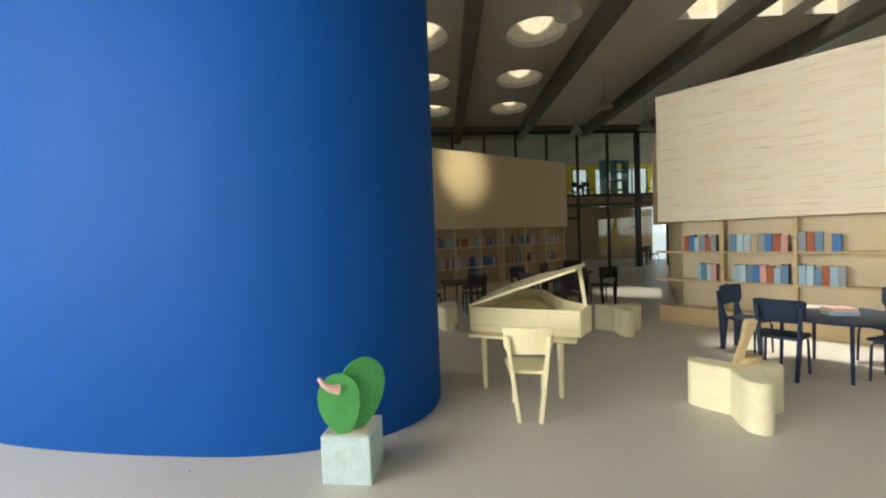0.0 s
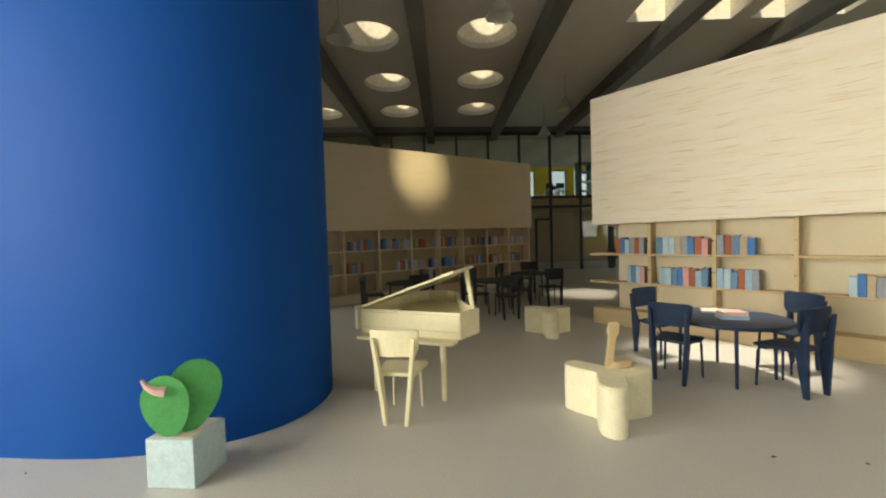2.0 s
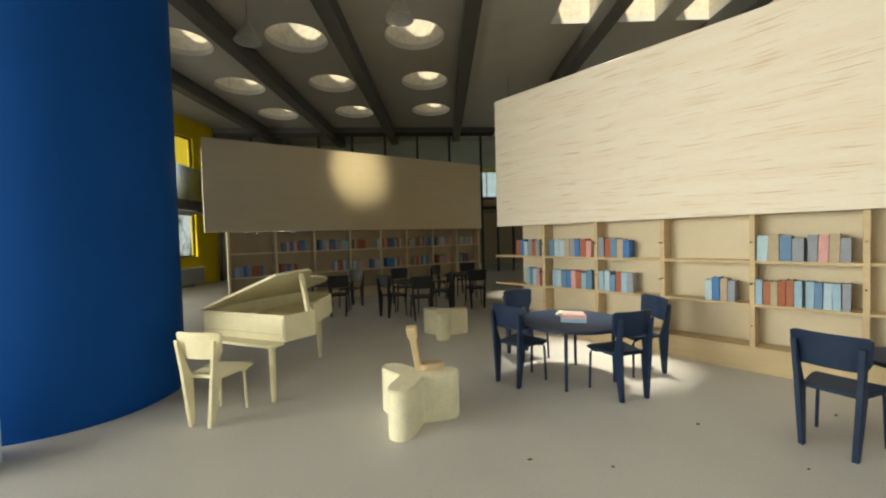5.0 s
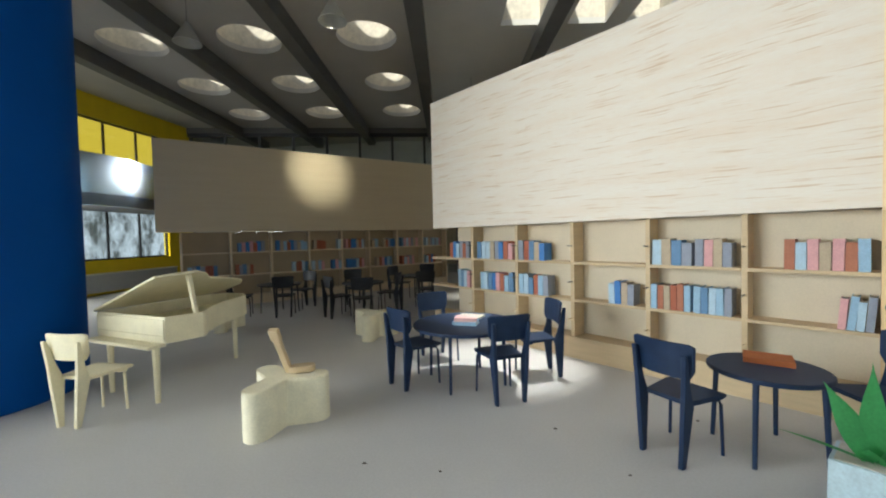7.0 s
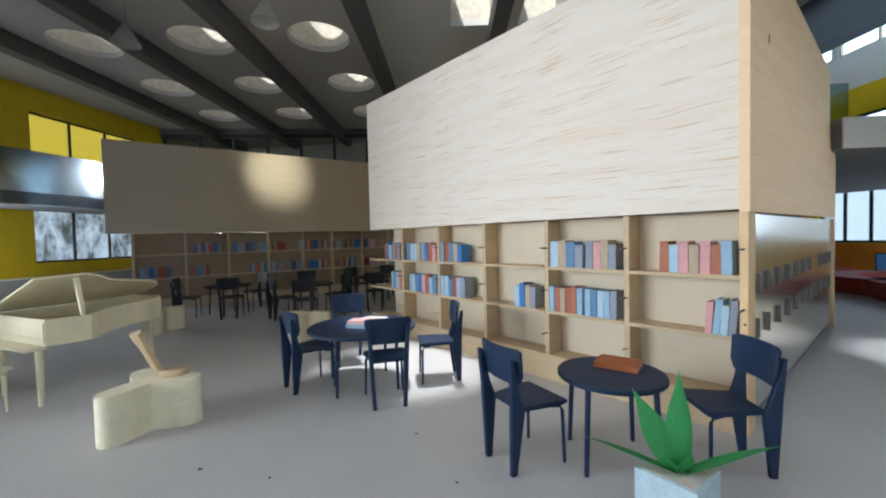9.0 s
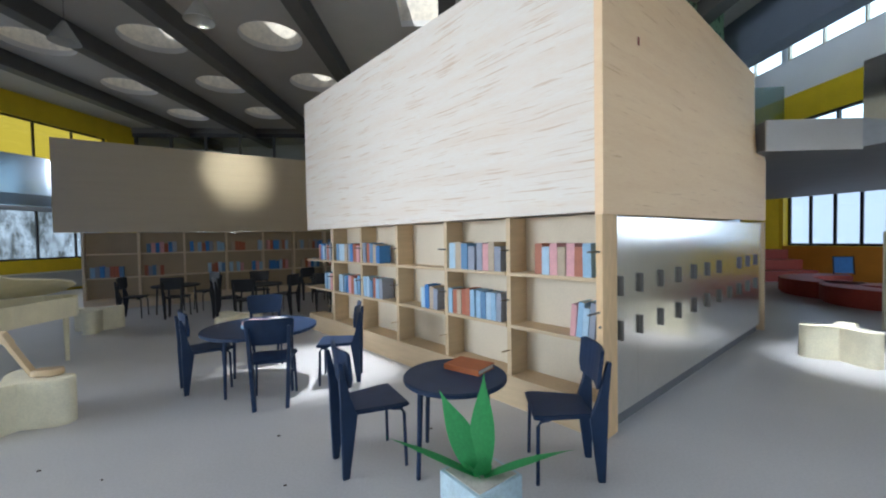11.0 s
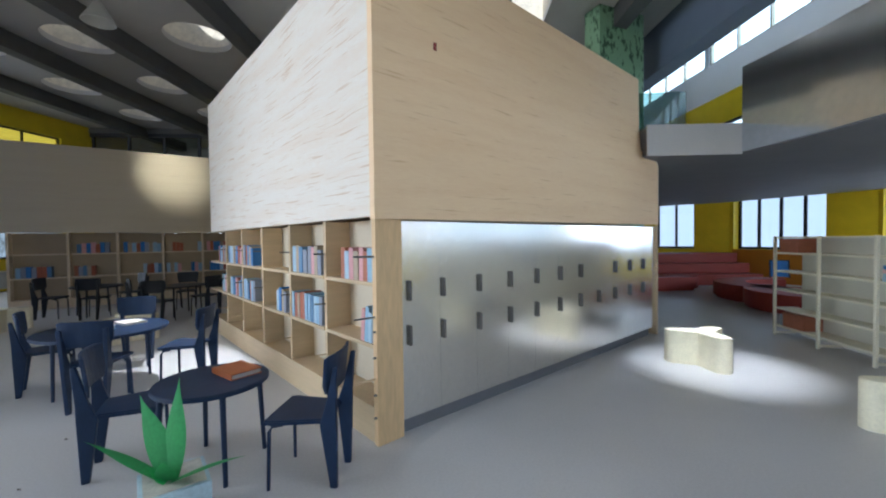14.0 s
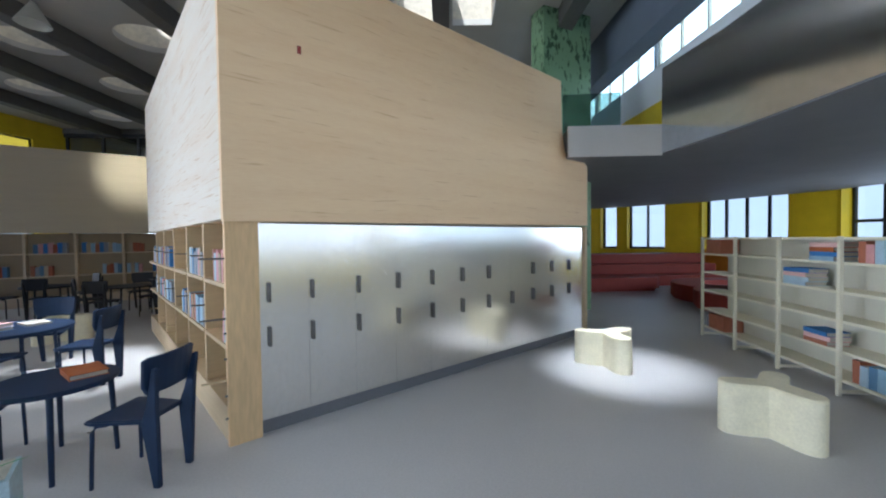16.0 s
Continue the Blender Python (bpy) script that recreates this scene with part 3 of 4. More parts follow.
part("front_panel", box(0.0, LA - 0.012, 0.0, 0.06, 1.60, 3.62, 0.004), M_BALSA, pavilion, "pale balsa sheet with brown streaks", m=MA)
bm = plate([(0.0, 1.58), (4.77, 1.61), (4.77, 2.46), (4.71, 2.52), (4.28, 2.55), (4.18, 2.62), (4.12, 2.88), (4.10, 3.55), (0.0, 3.60)], 0.06)
part("end_panel", bm, M_BALSA2, pavilion, "warm balsa sheet", m=ML @ pose(0, 0.03, 0))
part("red_mark", box(0.535, 0.565, -0.002, 0.0, 2.87, 2.93), M_RED, pavilion, "small red stain", m=ML @ pose(0, 0, 0))
inner = [(2.98, 6.76), (6.62, 3.53), (9.30, 6.40), (9.1, 10.2), (4.6, 11.2)]
part("core", prism(inner, 1.62, 3.46), M_BALSA2, pavilion)
part("core_base", prism([(3.35, 6.90), (6.62, 3.95), (9.60, 7.15), (9.1, 10.1), (4.9, 11.0)], 0.0, 1.615), M_BACK, pavilion)

bookcase = thing("bookcase", MA, "plywood bookcase with three tiers under the pavilion", "bookcase")
part("back_panel", box(0.33, LA - 0.06, 0.24, 0.26, 0.26, 1.595), M_BACK, bookcase)
part("plinth", box(0.0, LA - 0.07, 0.0, 0.26, 0.0, 0.255, 0.004), M_PLY, bookcase)
for s in (0.86, 1.67, 2.48, 3.32, 4.11):
    part("post", box(s - 0.022, s + 0.022, 0.012, 0.238, 0.257, 1.595, 0.003), M_PLY, bookcase)
part("side_panel", box(LA - 0.062, LA - 0.012, -0.012, 0.21, 0.0, 1.596, 0.004), M_PLYWARM, bookcase, "warm plywood end board")
for z in (0.68, 1.12):
    for a, b in zip((-0.05, 0.883, 1.693, 2.503, 3.343, 4.133), (0.837, 1.647, 2.457, 3.297, 4.087, LA - 0.064)):
        part("shelf", box(a, b, 0.004, 0.238, z - 0.014, z + 0.014, 0.002), M_PLY, bookcase)

for s in (0.86, 1.67, 2.48, 3.32, 4.11, LA - 0.037):
    for z in (1.32, 0.90, 0.47):
        reach = 0.17 if s > 4.5 else 0.085
        part("peg", tube([(s, 0.02, z), (s, -reach, z + 0.004)], 0.008, 0.007, 6), M_PLY if z < 0.6 else M_STEEL, bookcase, "small dowel peg")
for z in (0.80, 0.62, 0.36, 0.20):
    part("peg", tube([(LA - 0.03, -0.005, z), (LA - 0.03, -0.03, z)], 0.009, 0.008, 6), M_STEEL, bookcase)

# lockers with small grey handles
lockers = thing("locker_wall", ML, "sheet-metal lockers with small grey handles", "lockers")
part("base", box(0.19, 4.60, 0.07, 0.30, 0.0, 0.113), M_SLAB, lockers)
part("end_post", box(4.70, 4.76, 0.0, 0.30, 0.0, 1.59, 0.004), M_PLY, lockers)
part("start_post", box(0.212, 0.229, 0.02, 0.06, 0.0, 1.58, 0.004), M_PLYWARM, lockers)
for k in range(11):
    a, b = 0.185 + k * 0.41, 0.185 + (k + 1) * 0.41
    door = part("door", box(0.232 if k == 0 else a + 0.0008, b - 0.0008, 0.03, 0.06, 0.115, 1.57), M_METAL, lockers)
    for z in (1.06, 0.73):
        if k == 7 and z > 1:
            continue
        part("handle", box(a + (0.10 if k == 0 else 0.020), a + (0.122 if k == 0 else 0.042), 0.002, 0.029, z - 0.074, z + 0.074, 0.006), M_STEEL, door)

# ---- far panel with bookcase ----
B0, B1 = (-3.0, 7.63), (2.56, 12.35)
MB = frame_on(B0, B1)
far_pav = thing("pavilion", MB, "balsa-clad panel box over a far bookcase", "pavilion")
part("front_panel", box(0, 7.29, 0, 0.06, 1.68, 3.62, 0.004), M_BALSA_DIM, far_pav)
part("core", box(0.03, 7.26, 0.062, 1.1, 1.70, 3.57), M_BALSA_DIM, far_pav)
far_case = thing("bookcase", MB, "shaded plywood bookcase full of small books", "bookcase")
# dark back colour stands for the shade inside the far shelves
part("back_panel", box(0.40, 7.26, 0.30, 0.33, 0.0, 1.675), M_FARBACK_SHADED, far_case)
part("plinth", box(0.40, 7.26, 0.08, 0.298, 0.0, 0.22), M_FAREDGE_LIT, far_case)
FAR_POSTS = (0.42, 1.36, 2.22, 3.10, 3.94, 4.71, 5.56, 6.4, 7.24)
for s in FAR_POSTS:
    part("post", box(s - 0.022, s + 0.022, 0.075, 0.298, 0.222, 1.675), M_FAREDGE_LIT, far_case)
for z in (0.68, 1.20):
    for a, b in zip(FAR_POSTS, FAR_POSTS[1:]):
        part("shelf", box(a + 0.023, b - 0.023, 0.078, 0.298, z - 0.014, z + 0.014), M_FAREDGE_LIT, far_case)

# ---- books ----
_rng = random.Random(4)
_book_data = {}


def book_mesh(w, d, h, colour):
    """A bound book standing up: cover, spine and paper block in one mesh; spine towards -y."""
    key = (w, d, h, colour)
    if key not in _book_data:
        bm = bmesh.new()
        c = 0.004
        add_box(bm, -w / 2, -w / 2 + c, -d / 2, d / 2, 0, h)
        add_box(bm, w / 2 - c, w / 2, -d / 2, d / 2, 0, h)
        add_box(bm, -w / 2 + c, w / 2 - c, -d / 2, -d / 2 + c, 0, h)
        n0 = len(bm.faces)
        add_box(bm, -w / 2 + c, w / 2 - c, -d / 2 + c, d / 2 - 0.006, 0.005, h - 0.008)
        bm.faces.ensure_lookup_table()
        for f in bm.faces[n0:]:
            f.material_index = 1
        bmesh.ops.recalc_face_normals(bm, faces=bm.faces[:])
        _book_data[key] = mesh_of(bm, "book", [M_BOOK[colour], M_PAGES])
    return _book_data[key]


BOOK_WORDS = ["bright blue", "pale blue", "brick red", "pink", "grey", "tan", "slate blue", "light blue", "rust red"]


def book_row(m, s0, s1, y, z, colours, height=0.25, group="books on the near bookcase", lean=0.0):
    k = 1.11 if m is MA else 1.036 if m is MB else 1.0
    s0, s1 = s0 * k, s1 * k
    w = (s1 - s0) / len(colours)
    for i, c in enumerate(colours):
        h = round(height + _rng.choice((-0.032, -0.014, -0.006, 0, 0.008)), 3)
        ob = new("book", book_mesh(round(w - 0.005, 3), 0.17, h, c))
        ob.matrix_basis = m @ pose(s0 + (i + 0.5) * w, y + _rng.choice((0, 0.004, 0.01)), z, 0, _rng.choice((0, 0.5, 1.0, -0.8)) + lean, 0)
        tagged(ob, BOOK_WORDS[c] + " book standing on the wooden shelf", "book", group)


U, V = 1.1345, 0.6945
book_row(MA, 0.33, 0.71, 0.105, U, (2, 0, 7, 4, 2, 4))
book_row(MA, 0.86, 1.44, 0.105, U, (6, 7, 7, 5, 4, 0, 2, 3))
book_row(MA, 1.53, 1.89, 0.105, U, (4, 2, 6, 5, 0))
book_row(MA, 3.02, 3.34, 0.105, U, (7, 5, 6, 4))
book_row(MA, 3.36, 3.62, 0.105, U, (4, 3, 5, 4))
book_row(MA, 3.93, 4.37, 0.105, U, (8, 7, 3, 5, 3, 8, 1))
book_row(MA, 0.48, 0.71, 0.105, V, (1, 6, 7, 3))
book_row(MA, 0.90, 1.44, 0.105, V, (1, 7, 6, 0, 3, 2, 1, 6))
book_row(MA, 1.53, 1.93, 0.105, V, (1, 7, 6, 2, 1, 4))
book_row(MA, 2.62, 2.86, 0.105, V, (7, 0, 5, 4))
book_row(MA, 3.01, 3.33, 0.105, V, (1, 8, 5, 2, 8, 1))
book_row(MA, 3.35, 3.62, 0.105, V, (1, 6, 7, 1, 4))
book_row(MA, 4.21, 4.385, 0.105, V, (3, 1, 7, 4), lean=5.0)
FAR_BOOKS = [(1.45, 2.0, 1), (2.25, 2.95, 1), (3.1, 3.4, 1), (3.7, 3.78, 1), (3.9, 4.4, 1), (4.62, 4.8, 1), (4.95, 5.3, 1), (5.5, 6.1, 1), (6.3, 6.8, 1),
             (0.5, 1.05, 0), (1.4, 1.75, 0), (2.6, 2.95, 0), (3.05, 3.35, 0), (3.55, 3.78, 0), (3.95, 4.4, 0), (4.75, 5.2, 0), (5.5, 5.9, 0), (6.3, 6.6, 0)]
for a, b, up in FAR_BOOKS:
    k = max(2, round((b - a) / 0.075))
    book_row(MB, a, b, 0.18, 1.2145 if up else 0.6945, [_rng.randrange(9) for _ in range(k)], 0.24, "books on the far bookcase")


def lying_book(x, y, z, rz, colour_mat, w=0.17, d=0.24, h=0.035, label="", cat="book"):
    t = thing("book", pose(x, y, z, 0, 0, rz), label, cat)
    bm = bmesh.new()
    add_box(bm, -w / 2, w / 2, -d / 2, d / 2, 0, 0.005)
    add_box(bm, -w / 2, w / 2, -d / 2, d / 2, h - 0.005, h)
    add_box(bm, -w / 2, -w / 2 + 0.005, -d / 2, d / 2, 0.005, h - 0.005)
    part("cover", bm, colour_mat, t)
    part("paper_block", box(-w / 2 + 0.0052, w / 2 - 0.008, -d / 2 + 0.006, d / 2 - 0.006, 0.0052, h - 0.0052), M_PAGES, t)
    return t


# ---- chairs and tables ----


def chair(m, mat, label, group, proto=None, foot=0.13, tall=1.0):
    if proto is not None:
        c = copy_thing(proto, m)
        return tagged(c, label, "chair", group)
    t = thing("chair", m, label, "chair", group)
    part("seat", prism([(-0.15, -0.15), (0.15, -0.15), (0.195, 0.15), (0.185, 0.20), (-0.185, 0.20), (-0.195, 0.15)], 0.397, 0.427, 0.008), mat, t)
    # back legs: broad at the seat, pointed at foot and top, as flat plates
    prof = [(-0.215, 0.0), (-0.175, 0.0), (-0.125, 0.40), (-0.165, 0.52), (-0.215, 0.75), (-0.24, 0.75), (-0.225, 0.50), (-0.225, 0.40)]
    for sx in (-1, 1):
        bm = plate(prof, 0.032, bevel=0.004)
        bmesh.ops.transform(bm, matrix=pose(0, 0, 0, 0, 0, 90), verts=bm.verts[:])
        for v in bm.verts:
            v.co = Vector((v.co.x + sx * (foot + (0.165 - foot) * min(1, v.co.z / 0.75)), v.co.y, v.co.z))
        part("back_leg", bm, mat, t)
    w = 0.19
    prof = [(-w + 0.03, 0.58), (w - 0.03, 0.58), (w, 0.64), (w + 0.01, 0.80), (w - 0.02, 0.815), (-w + 0.02, 0.815), (-w - 0.01, 0.80), (-w, 0.64)]
    bm = plate(prof, 0.022, bevel=0.004)
    bmesh.ops.subdivide_edges(bm, edges=[e for e in bm.edges if abs(e.verts[0].co.x - e.verts[1].co.x) > 0.2], cuts=5)
    for v in bm.verts:
        v.co.y += -0.190 - (v.co.z - 0.58) * 0.12 + 0.9 * v.co.x * v.co.x
    part("backrest", bm, mat, t)
    for sx in (-1, 1):
        part("front_leg", tube([(sx * 0.14, 0.10, 0.386), (sx * 0.16, 0.155, 0.382), (sx * (foot + 0.035), 0.172, 0.35), (sx * (foot + 0.045), 0.178, 0.0)], 0.013, 0.011, 8), mat, t, smooth=True)
    if tall != 1.0:
        for o in t.children:
            o.matrix_basis = Matrix.Diagonal((1, 1, tall, 1))
    return t


def face(bx, by, fx, fy):
    """The pose of a chair whose back feet stand at (bx, by), looking towards (fx, fy)."""
    d = Vector((fx - bx, fy - by)).normalized()
    return pose(bx + d.x * 0.195, by + d.y * 0.195, 0, 0, 0, math.degrees(math.atan2(-d.x, d.y)))


def round_table(x, y, r, mat, label, height=0.59, turn=20, top=0.80, foot=0.86):
    t = thing("round_table", pose(x, y, 0, 0, 0, turn), label, "table")
    part("tabletop", prism(circle(0, 0, r, 64), height - 0.03, height, 0.006), mat, t)
    for k in range(4):
        a = math.pi / 2 * k
        part("leg", tube([(r * top * math.cos(a), r * top * math.sin(a), height - 0.031), (r * foot * math.cos(a), r * foot * math.sin(a), 0)], 0.018, 0.014, 10), mat, t, smooth=True)
    return t


T1, T2 = (3.53, 4.27), (5.575, 3.10)
round_table(*T1, 0.53, M_NAVY, "navy painted round table with thin legs", turn=-18, top=0.74, foot=0.76)
round_table(*T2, 0.33, M_NAVY, "small navy painted round table with thin legs", 0.56, 47, 0.84, 0.92)
navy = chair(face(2.88, 4.03, 3.18, 4.35), M_NAVY, "navy painted wooden chair at the larger round table", "chairs round the larger table", None, 0.13, 0.955)
for b, f in (((3.945, 3.72), (3.785, 4.1)), ((4.45, 4.53), (4.06, 4.43)), ((3.06, 5.13), (3.33, 4.66))):
    chair(face(*b, *f), M_NAVY, "navy painted wooden chair at the larger round table", "chairs round the larger table", navy)
chair(face(4.86, 2.95, 5.16, 3.16), M_NAVY, "navy painted wooden chair at the small round table", "chairs round the small table", navy)
chair(face(6.43, 3.08, 6.0, 3.06), M_NAVY, "navy painted wooden chair at the small round table", "chairs round the small table", navy)

for x, y in ((-0.45, 7.8), (1.25, 7.95), (2.1, 9.3)):
    round_table(x, y, 0.42, M_BLACK, "black painted round table before the far bookcase")
black = chair(face(-0.10, 7.30, -0.3, 7.8), M_BLACK, "black painted wooden chair before the far bookcase", "chairs round the far tables", None, 0.13, 0.96)
for b, f in (((-1.22, 7.35), (-0.70, 7.60)), ((-0.15, 8.55), (-0.4, 8.0)), ((0.8, 7.25), (1.1, 7.6)), ((1.56, 6.95), (1.4, 7.5)), ((2.0, 7.9), (1.5, 7.95)), ((0.75, 8.75), (1.1, 8.2)), ((2.5, 8.1), (2.3, 8.8)), ((1.45, 9.6), (1.9, 9.4)), ((2.2, 10.2), (2.1, 9.6))):
    chair(face(*b, *f), M_BLACK, "black painted wooden chair before the far bookcase", "chairs round the far tables", black)

lying_book(3.54, 4.20, 0.59, 80, M_BOOK[1], label="pale blue book lying on the navy table")
lying_book(3.54, 4.20, 0.626, 88, M_PINK, 0.16, 0.22, label="pink book on top of a blue book")
lying_book(3.57, 4.52, 0.59, 70, M_PAGES, 0.2, 0.26, 0.02, label="open white book lying on the navy table")
lying_book(5.66, 3.22, 0.56, 60, M_ORANGE, 0.20, 0.27, 0.036, label="thick orange-brown book on the small table")

# ---- piano and its chair ----
chair(face(0.41, 3.05, 0.435, 3.5), M_CREAM, "cream painted wooden chair at the piano", "piano", None, 0.085, 0.935)
piano = thing("grand_piano", pose(0.40, 3.62, 0, 0, 0, -16), "cream painted grand piano with its lid propped open", "piano")
OUT = [(-0.5, 0), (0.53, 0), (0.61, 0.30), (0.57, 0.36), (0.46, 0.46), (0.34, 0.62), (0.22, 0.85), (0.13, 1.08), (0.04, 1.27), (-0.11, 1.36), (-0.38, 1.35), (-0.5, 1.20)]


def rim(points, thick, z0, z1):
    """A thin wall that follows a closed outline."""
    k = len(points)
    inner = []
    for i, p in enumerate(points):
        a, b = Vector(points[i - 1]), Vector(points[(i + 1) % k])
        u, w = (Vector(p) - a).normalized(), (b - Vector(p)).normalized()
        n = (Vector((-u.y, u.x)) + Vector((-w.y, w.x))).normalized()
        inner.append((p[0] + n.x * thick, p[1] + n.y * thick))
    bm = bmesh.new()
    ring = [[bm.verts.new((x, y, z)) for x, y in loop] for loop, z in ((points, z0), (points, z1), (inner, z1), (inner, z0))]
    for a, b in zip(ring, ring[1:] + ring[:1]):
        for i in range(k):
            bm.faces.new((a[i], a[(i + 1) % k], b[(i + 1) % k], b[i]))
    bmesh.ops.recalc_face_normals(bm, faces=bm.faces[:])
    return bm


part("case", rim(OUT, 0.03, 0.565, 0.80), M_CREAM, piano)
part("soundboard", prism([(x * 0.93, 0.04 + y * 0.93) for x, y in OUT], 0.57, 0.68), M_CREAM, piano)
for z0, z1 in ((0.592, 0.63), (0.633, 0.775)):
    part("front_board", box(-0.49, 0.52, -0.012, -0.001, z0, z1, 0.004), M_CREAM, piano)
part("keyboard", box(-0.47, 0.50, -0.13, 0.02, 0.535, 0.563, 0.006), M_CREAM, piano)
lid = prism([(0.0, -0.03), (1.06, -0.05), (1.13, 0.30), (1.00, 0.48), (0.84, 0.62), (0.74, 0.85), (0.63, 1.10), (0.52, 1.27), (0.38, 1.36), (0.12, 1.35), (0.0, 1.20)], 0, 0.022, 0.004)
part("lid", lid, M_CREAM, piano, m=pose(-0.5, 0, 0.803, 0, -19.5, 0))
part("prop", tube([(0.575, 0.27, 0.69), (0.515, 0.24, 1.155)], 0.021, 0.026, 4), M_CREAM, piano)
for x, y in ((-0.37, 0.03), (0.35, 0.02), (-0.15, 1.25)):
    part("leg", tube([(x, y, 0.564), (x, y, 0)], 0.032, 0.022, 8), M_CREAM, piano)

# ---- three-lobed stools ----


def stool(x, y, turn, label, height=0.37, size=1.0):
    t = thing("stool", pose(x, y, 0, 0, 0, turn), label, "stool", "three-lobed stools")
    arm, w = size * 0.275, size * 0.098
    ring = []
    for i in range(120):
        a = 2 * math.pi * i / 120
        d = abs((math.degrees(a) + 60) % 120 - 60)
        side, cap = w / max(math.sin(radians(d)), 1e-3), w * w - (arm * math.sin(radians(d))) ** 2
        ring.append(min(side, arm * math.cos(radians(d)) + math.sqrt(cap)) if cap > 0 else side)
    for _ in range(2):
        ring = [(ring[i - 1] + 2 * ring[i] + ring[(i + 1) % 120]) / 4 for i in range(120)]
    pts = [(q * math.cos(2 * math.pi * i / 120), q * math.sin(2 * math.pi * i / 120)) for i, q in enumerate(ring)]
    part("body", prism(pts, 0, height - 0.016, 0.003), M_CREAM2, t, smooth=True)
    part("seat_top", prism(pts, height - 0.0155, height, 0.006), M_CREAM2, t, smooth=True)
    return t


stool(2.095, 3.275, -100, "cream three-lobed foam stool with a small guitar behind it")
stool(2.05, 6.00, -90, "cream three-lobed foam stool on the grey floor")
stool(9.72, 5.47, -78, "cream three-lobed foam stool in a pool of light")
stool(10.40, 3.95, -68, "cream three-lobed foam stool before the white shelf", size=0.9)
stool(-0.68, 6.38, -60, "cream three-lobed foam stool behind the piano")

guitar = thing("guitar", pose(2.12, 3.37, 0.372, 0, 0, 0), "small pale wooden guitar propped on the stool", "guitar")
TILT_G = pose(0, 0, 0, 27, -2, 0)
part("neck", box(-0.026, 0.026, -0.02, 0.02, 0.0, 0.36, 0.004), M_PLY, guitar, m=TILT_G)
part("head", box(-0.038, 0.038, -0.022, 0.022, 0.345, 0.45, 0.006), M_PLY, guitar, m=TILT_G)
body = []
for i in range(40):
    a = 2 * math.pi * i / 40
    r = 0.082 + 0.024 * math.cos(2 * a)
    body.append((r * math.cos(a), r * math.sin(a)))
part("soundbox", prism(body, 0.0, 0.05, 0.006), M_PLY, guitar, m=pose(0.10, 0.02, 0.004, 0, 0, 20))

# ---- potted plants ----


def pot(t, sx, sy, h, turn=0):
    bm = box(-sx / 2, sx / 2, -sy / 2, sy / 2, 0, h, 0.006)
    part("pot", bm, M_POT, t, m=pose(0, 0, 0, 0, 0, turn))
    part("soil", box(-sx / 2 + 0.02, sx / 2 - 0.02, -sy / 2 + 0.02, sy / 2 - 0.02, h + 0.0005, h + 0.004), M_PAGES, t, "pale rough filling", m=pose(0, 0, 0, 0, 0, turn))


cactus = thing("cactus", pose(-0.785, 2.345, 0, 0, 0, 1), "paper cactus with a pink flower in a pale blue pot", "plant")
pot(cactus, 0.31, 0.30, 0.30)


def paddle(h, w, k=28):
    return [(w * math.sin(2 * math.pi * i / k) * (0.85 + 0.15 * math.cos(2 * math.pi * i / k + 3.14)), h / 2 - h / 2 * math.cos(2 * math.pi * i / k)) for i in range(k)]


part("pad", plate(paddle(0.385, 0.145), 0.012), M_GREEN2, cactus, m=pose(-0.01, -0.105, 0.298, 0, -8, 26), label="green paper pad")
part("pad", plate(paddle(0.455, 0.175), 0.012), M_GREEN, cactus, m=pose(0.035, -0.045, 0.298, 0, 11, 34), label="green paper pad")
part("flower", tube([(-0.03, -0.125, 0.585), (-0.075, -0.15, 0.60), (-0.115, -0.165, 0.63), (-0.14, -0.17, 0.67)], 0.034, 0.010, 7), M_PINK, cactus, "pink paper flower")

agave = thing("agave", pose(5.745, 2.58, 0), "paper agave with pointed green leaves in a pale pot", "plant")
pot(agave, 0.295, 0.295, 0.245, 45)


def leaf(length, width, lean, turn, droop, parent, side=0):
    bm = bmesh.new()
    rows = []
    n = 12
    for i in range(n + 1):
        u = i / n
        a = radians(lean) + droop * u
        rows.append((u, a))
    x = z = 0.0
    prev = None
    for u, a in rows:
        w = width * math.sin(math.pi * min(1, u * 0.85 + 0.15)) ** 0.8 * (1 - u ** 3 * 0.9)
        c = (x, z)
        ring = [bm.verts.new((c[0] + 0.25 * w * abs(k), k * w, c[1])) for k in (-1, 0, 1)]
        if prev:
            for k in range(2):
                bm.faces.new((prev[k], prev[k + 1], ring[k + 1], ring[k]))
        prev = ring
        x += math.sin(a) * length / n
        z += math.cos(a) * length / n
    bmesh.ops.solidify(bm, geom=bm.faces[:], thickness=0.006)
    part("leaf", bm, M_GREEN2 if lean < 40 else M_GREEN, parent, m=pose(0, -0.03, 0.24, 0, side, 0) @ pose(0, 0, 0, 0, 0, turn), smooth=True)


leaf(0.465, 0.074, 5, 97, 0.1, agave, -26)
leaf(0.515, 0.068, 5, 84, 0.05, agave, 2)
leaf(0.52, 0.034, 66, 178, 0.18, agave)
leaf(0.49, 0.040, 62, -6, 0.22, agave)
leaf(0.17, 0.05, 20, -70, 0.3, agave)
leaf(0.14, 0.05, 35, -150, 0.3, agave)

# ---- white shelf ----
WS0, WS1 = (11.43, 6.93), (11.47, 2.5)
MW = frame_on(WS0, WS1)
white_shelf = thing("shelf_unit", MW, "white open shelf unit with few books", "shelf unit")
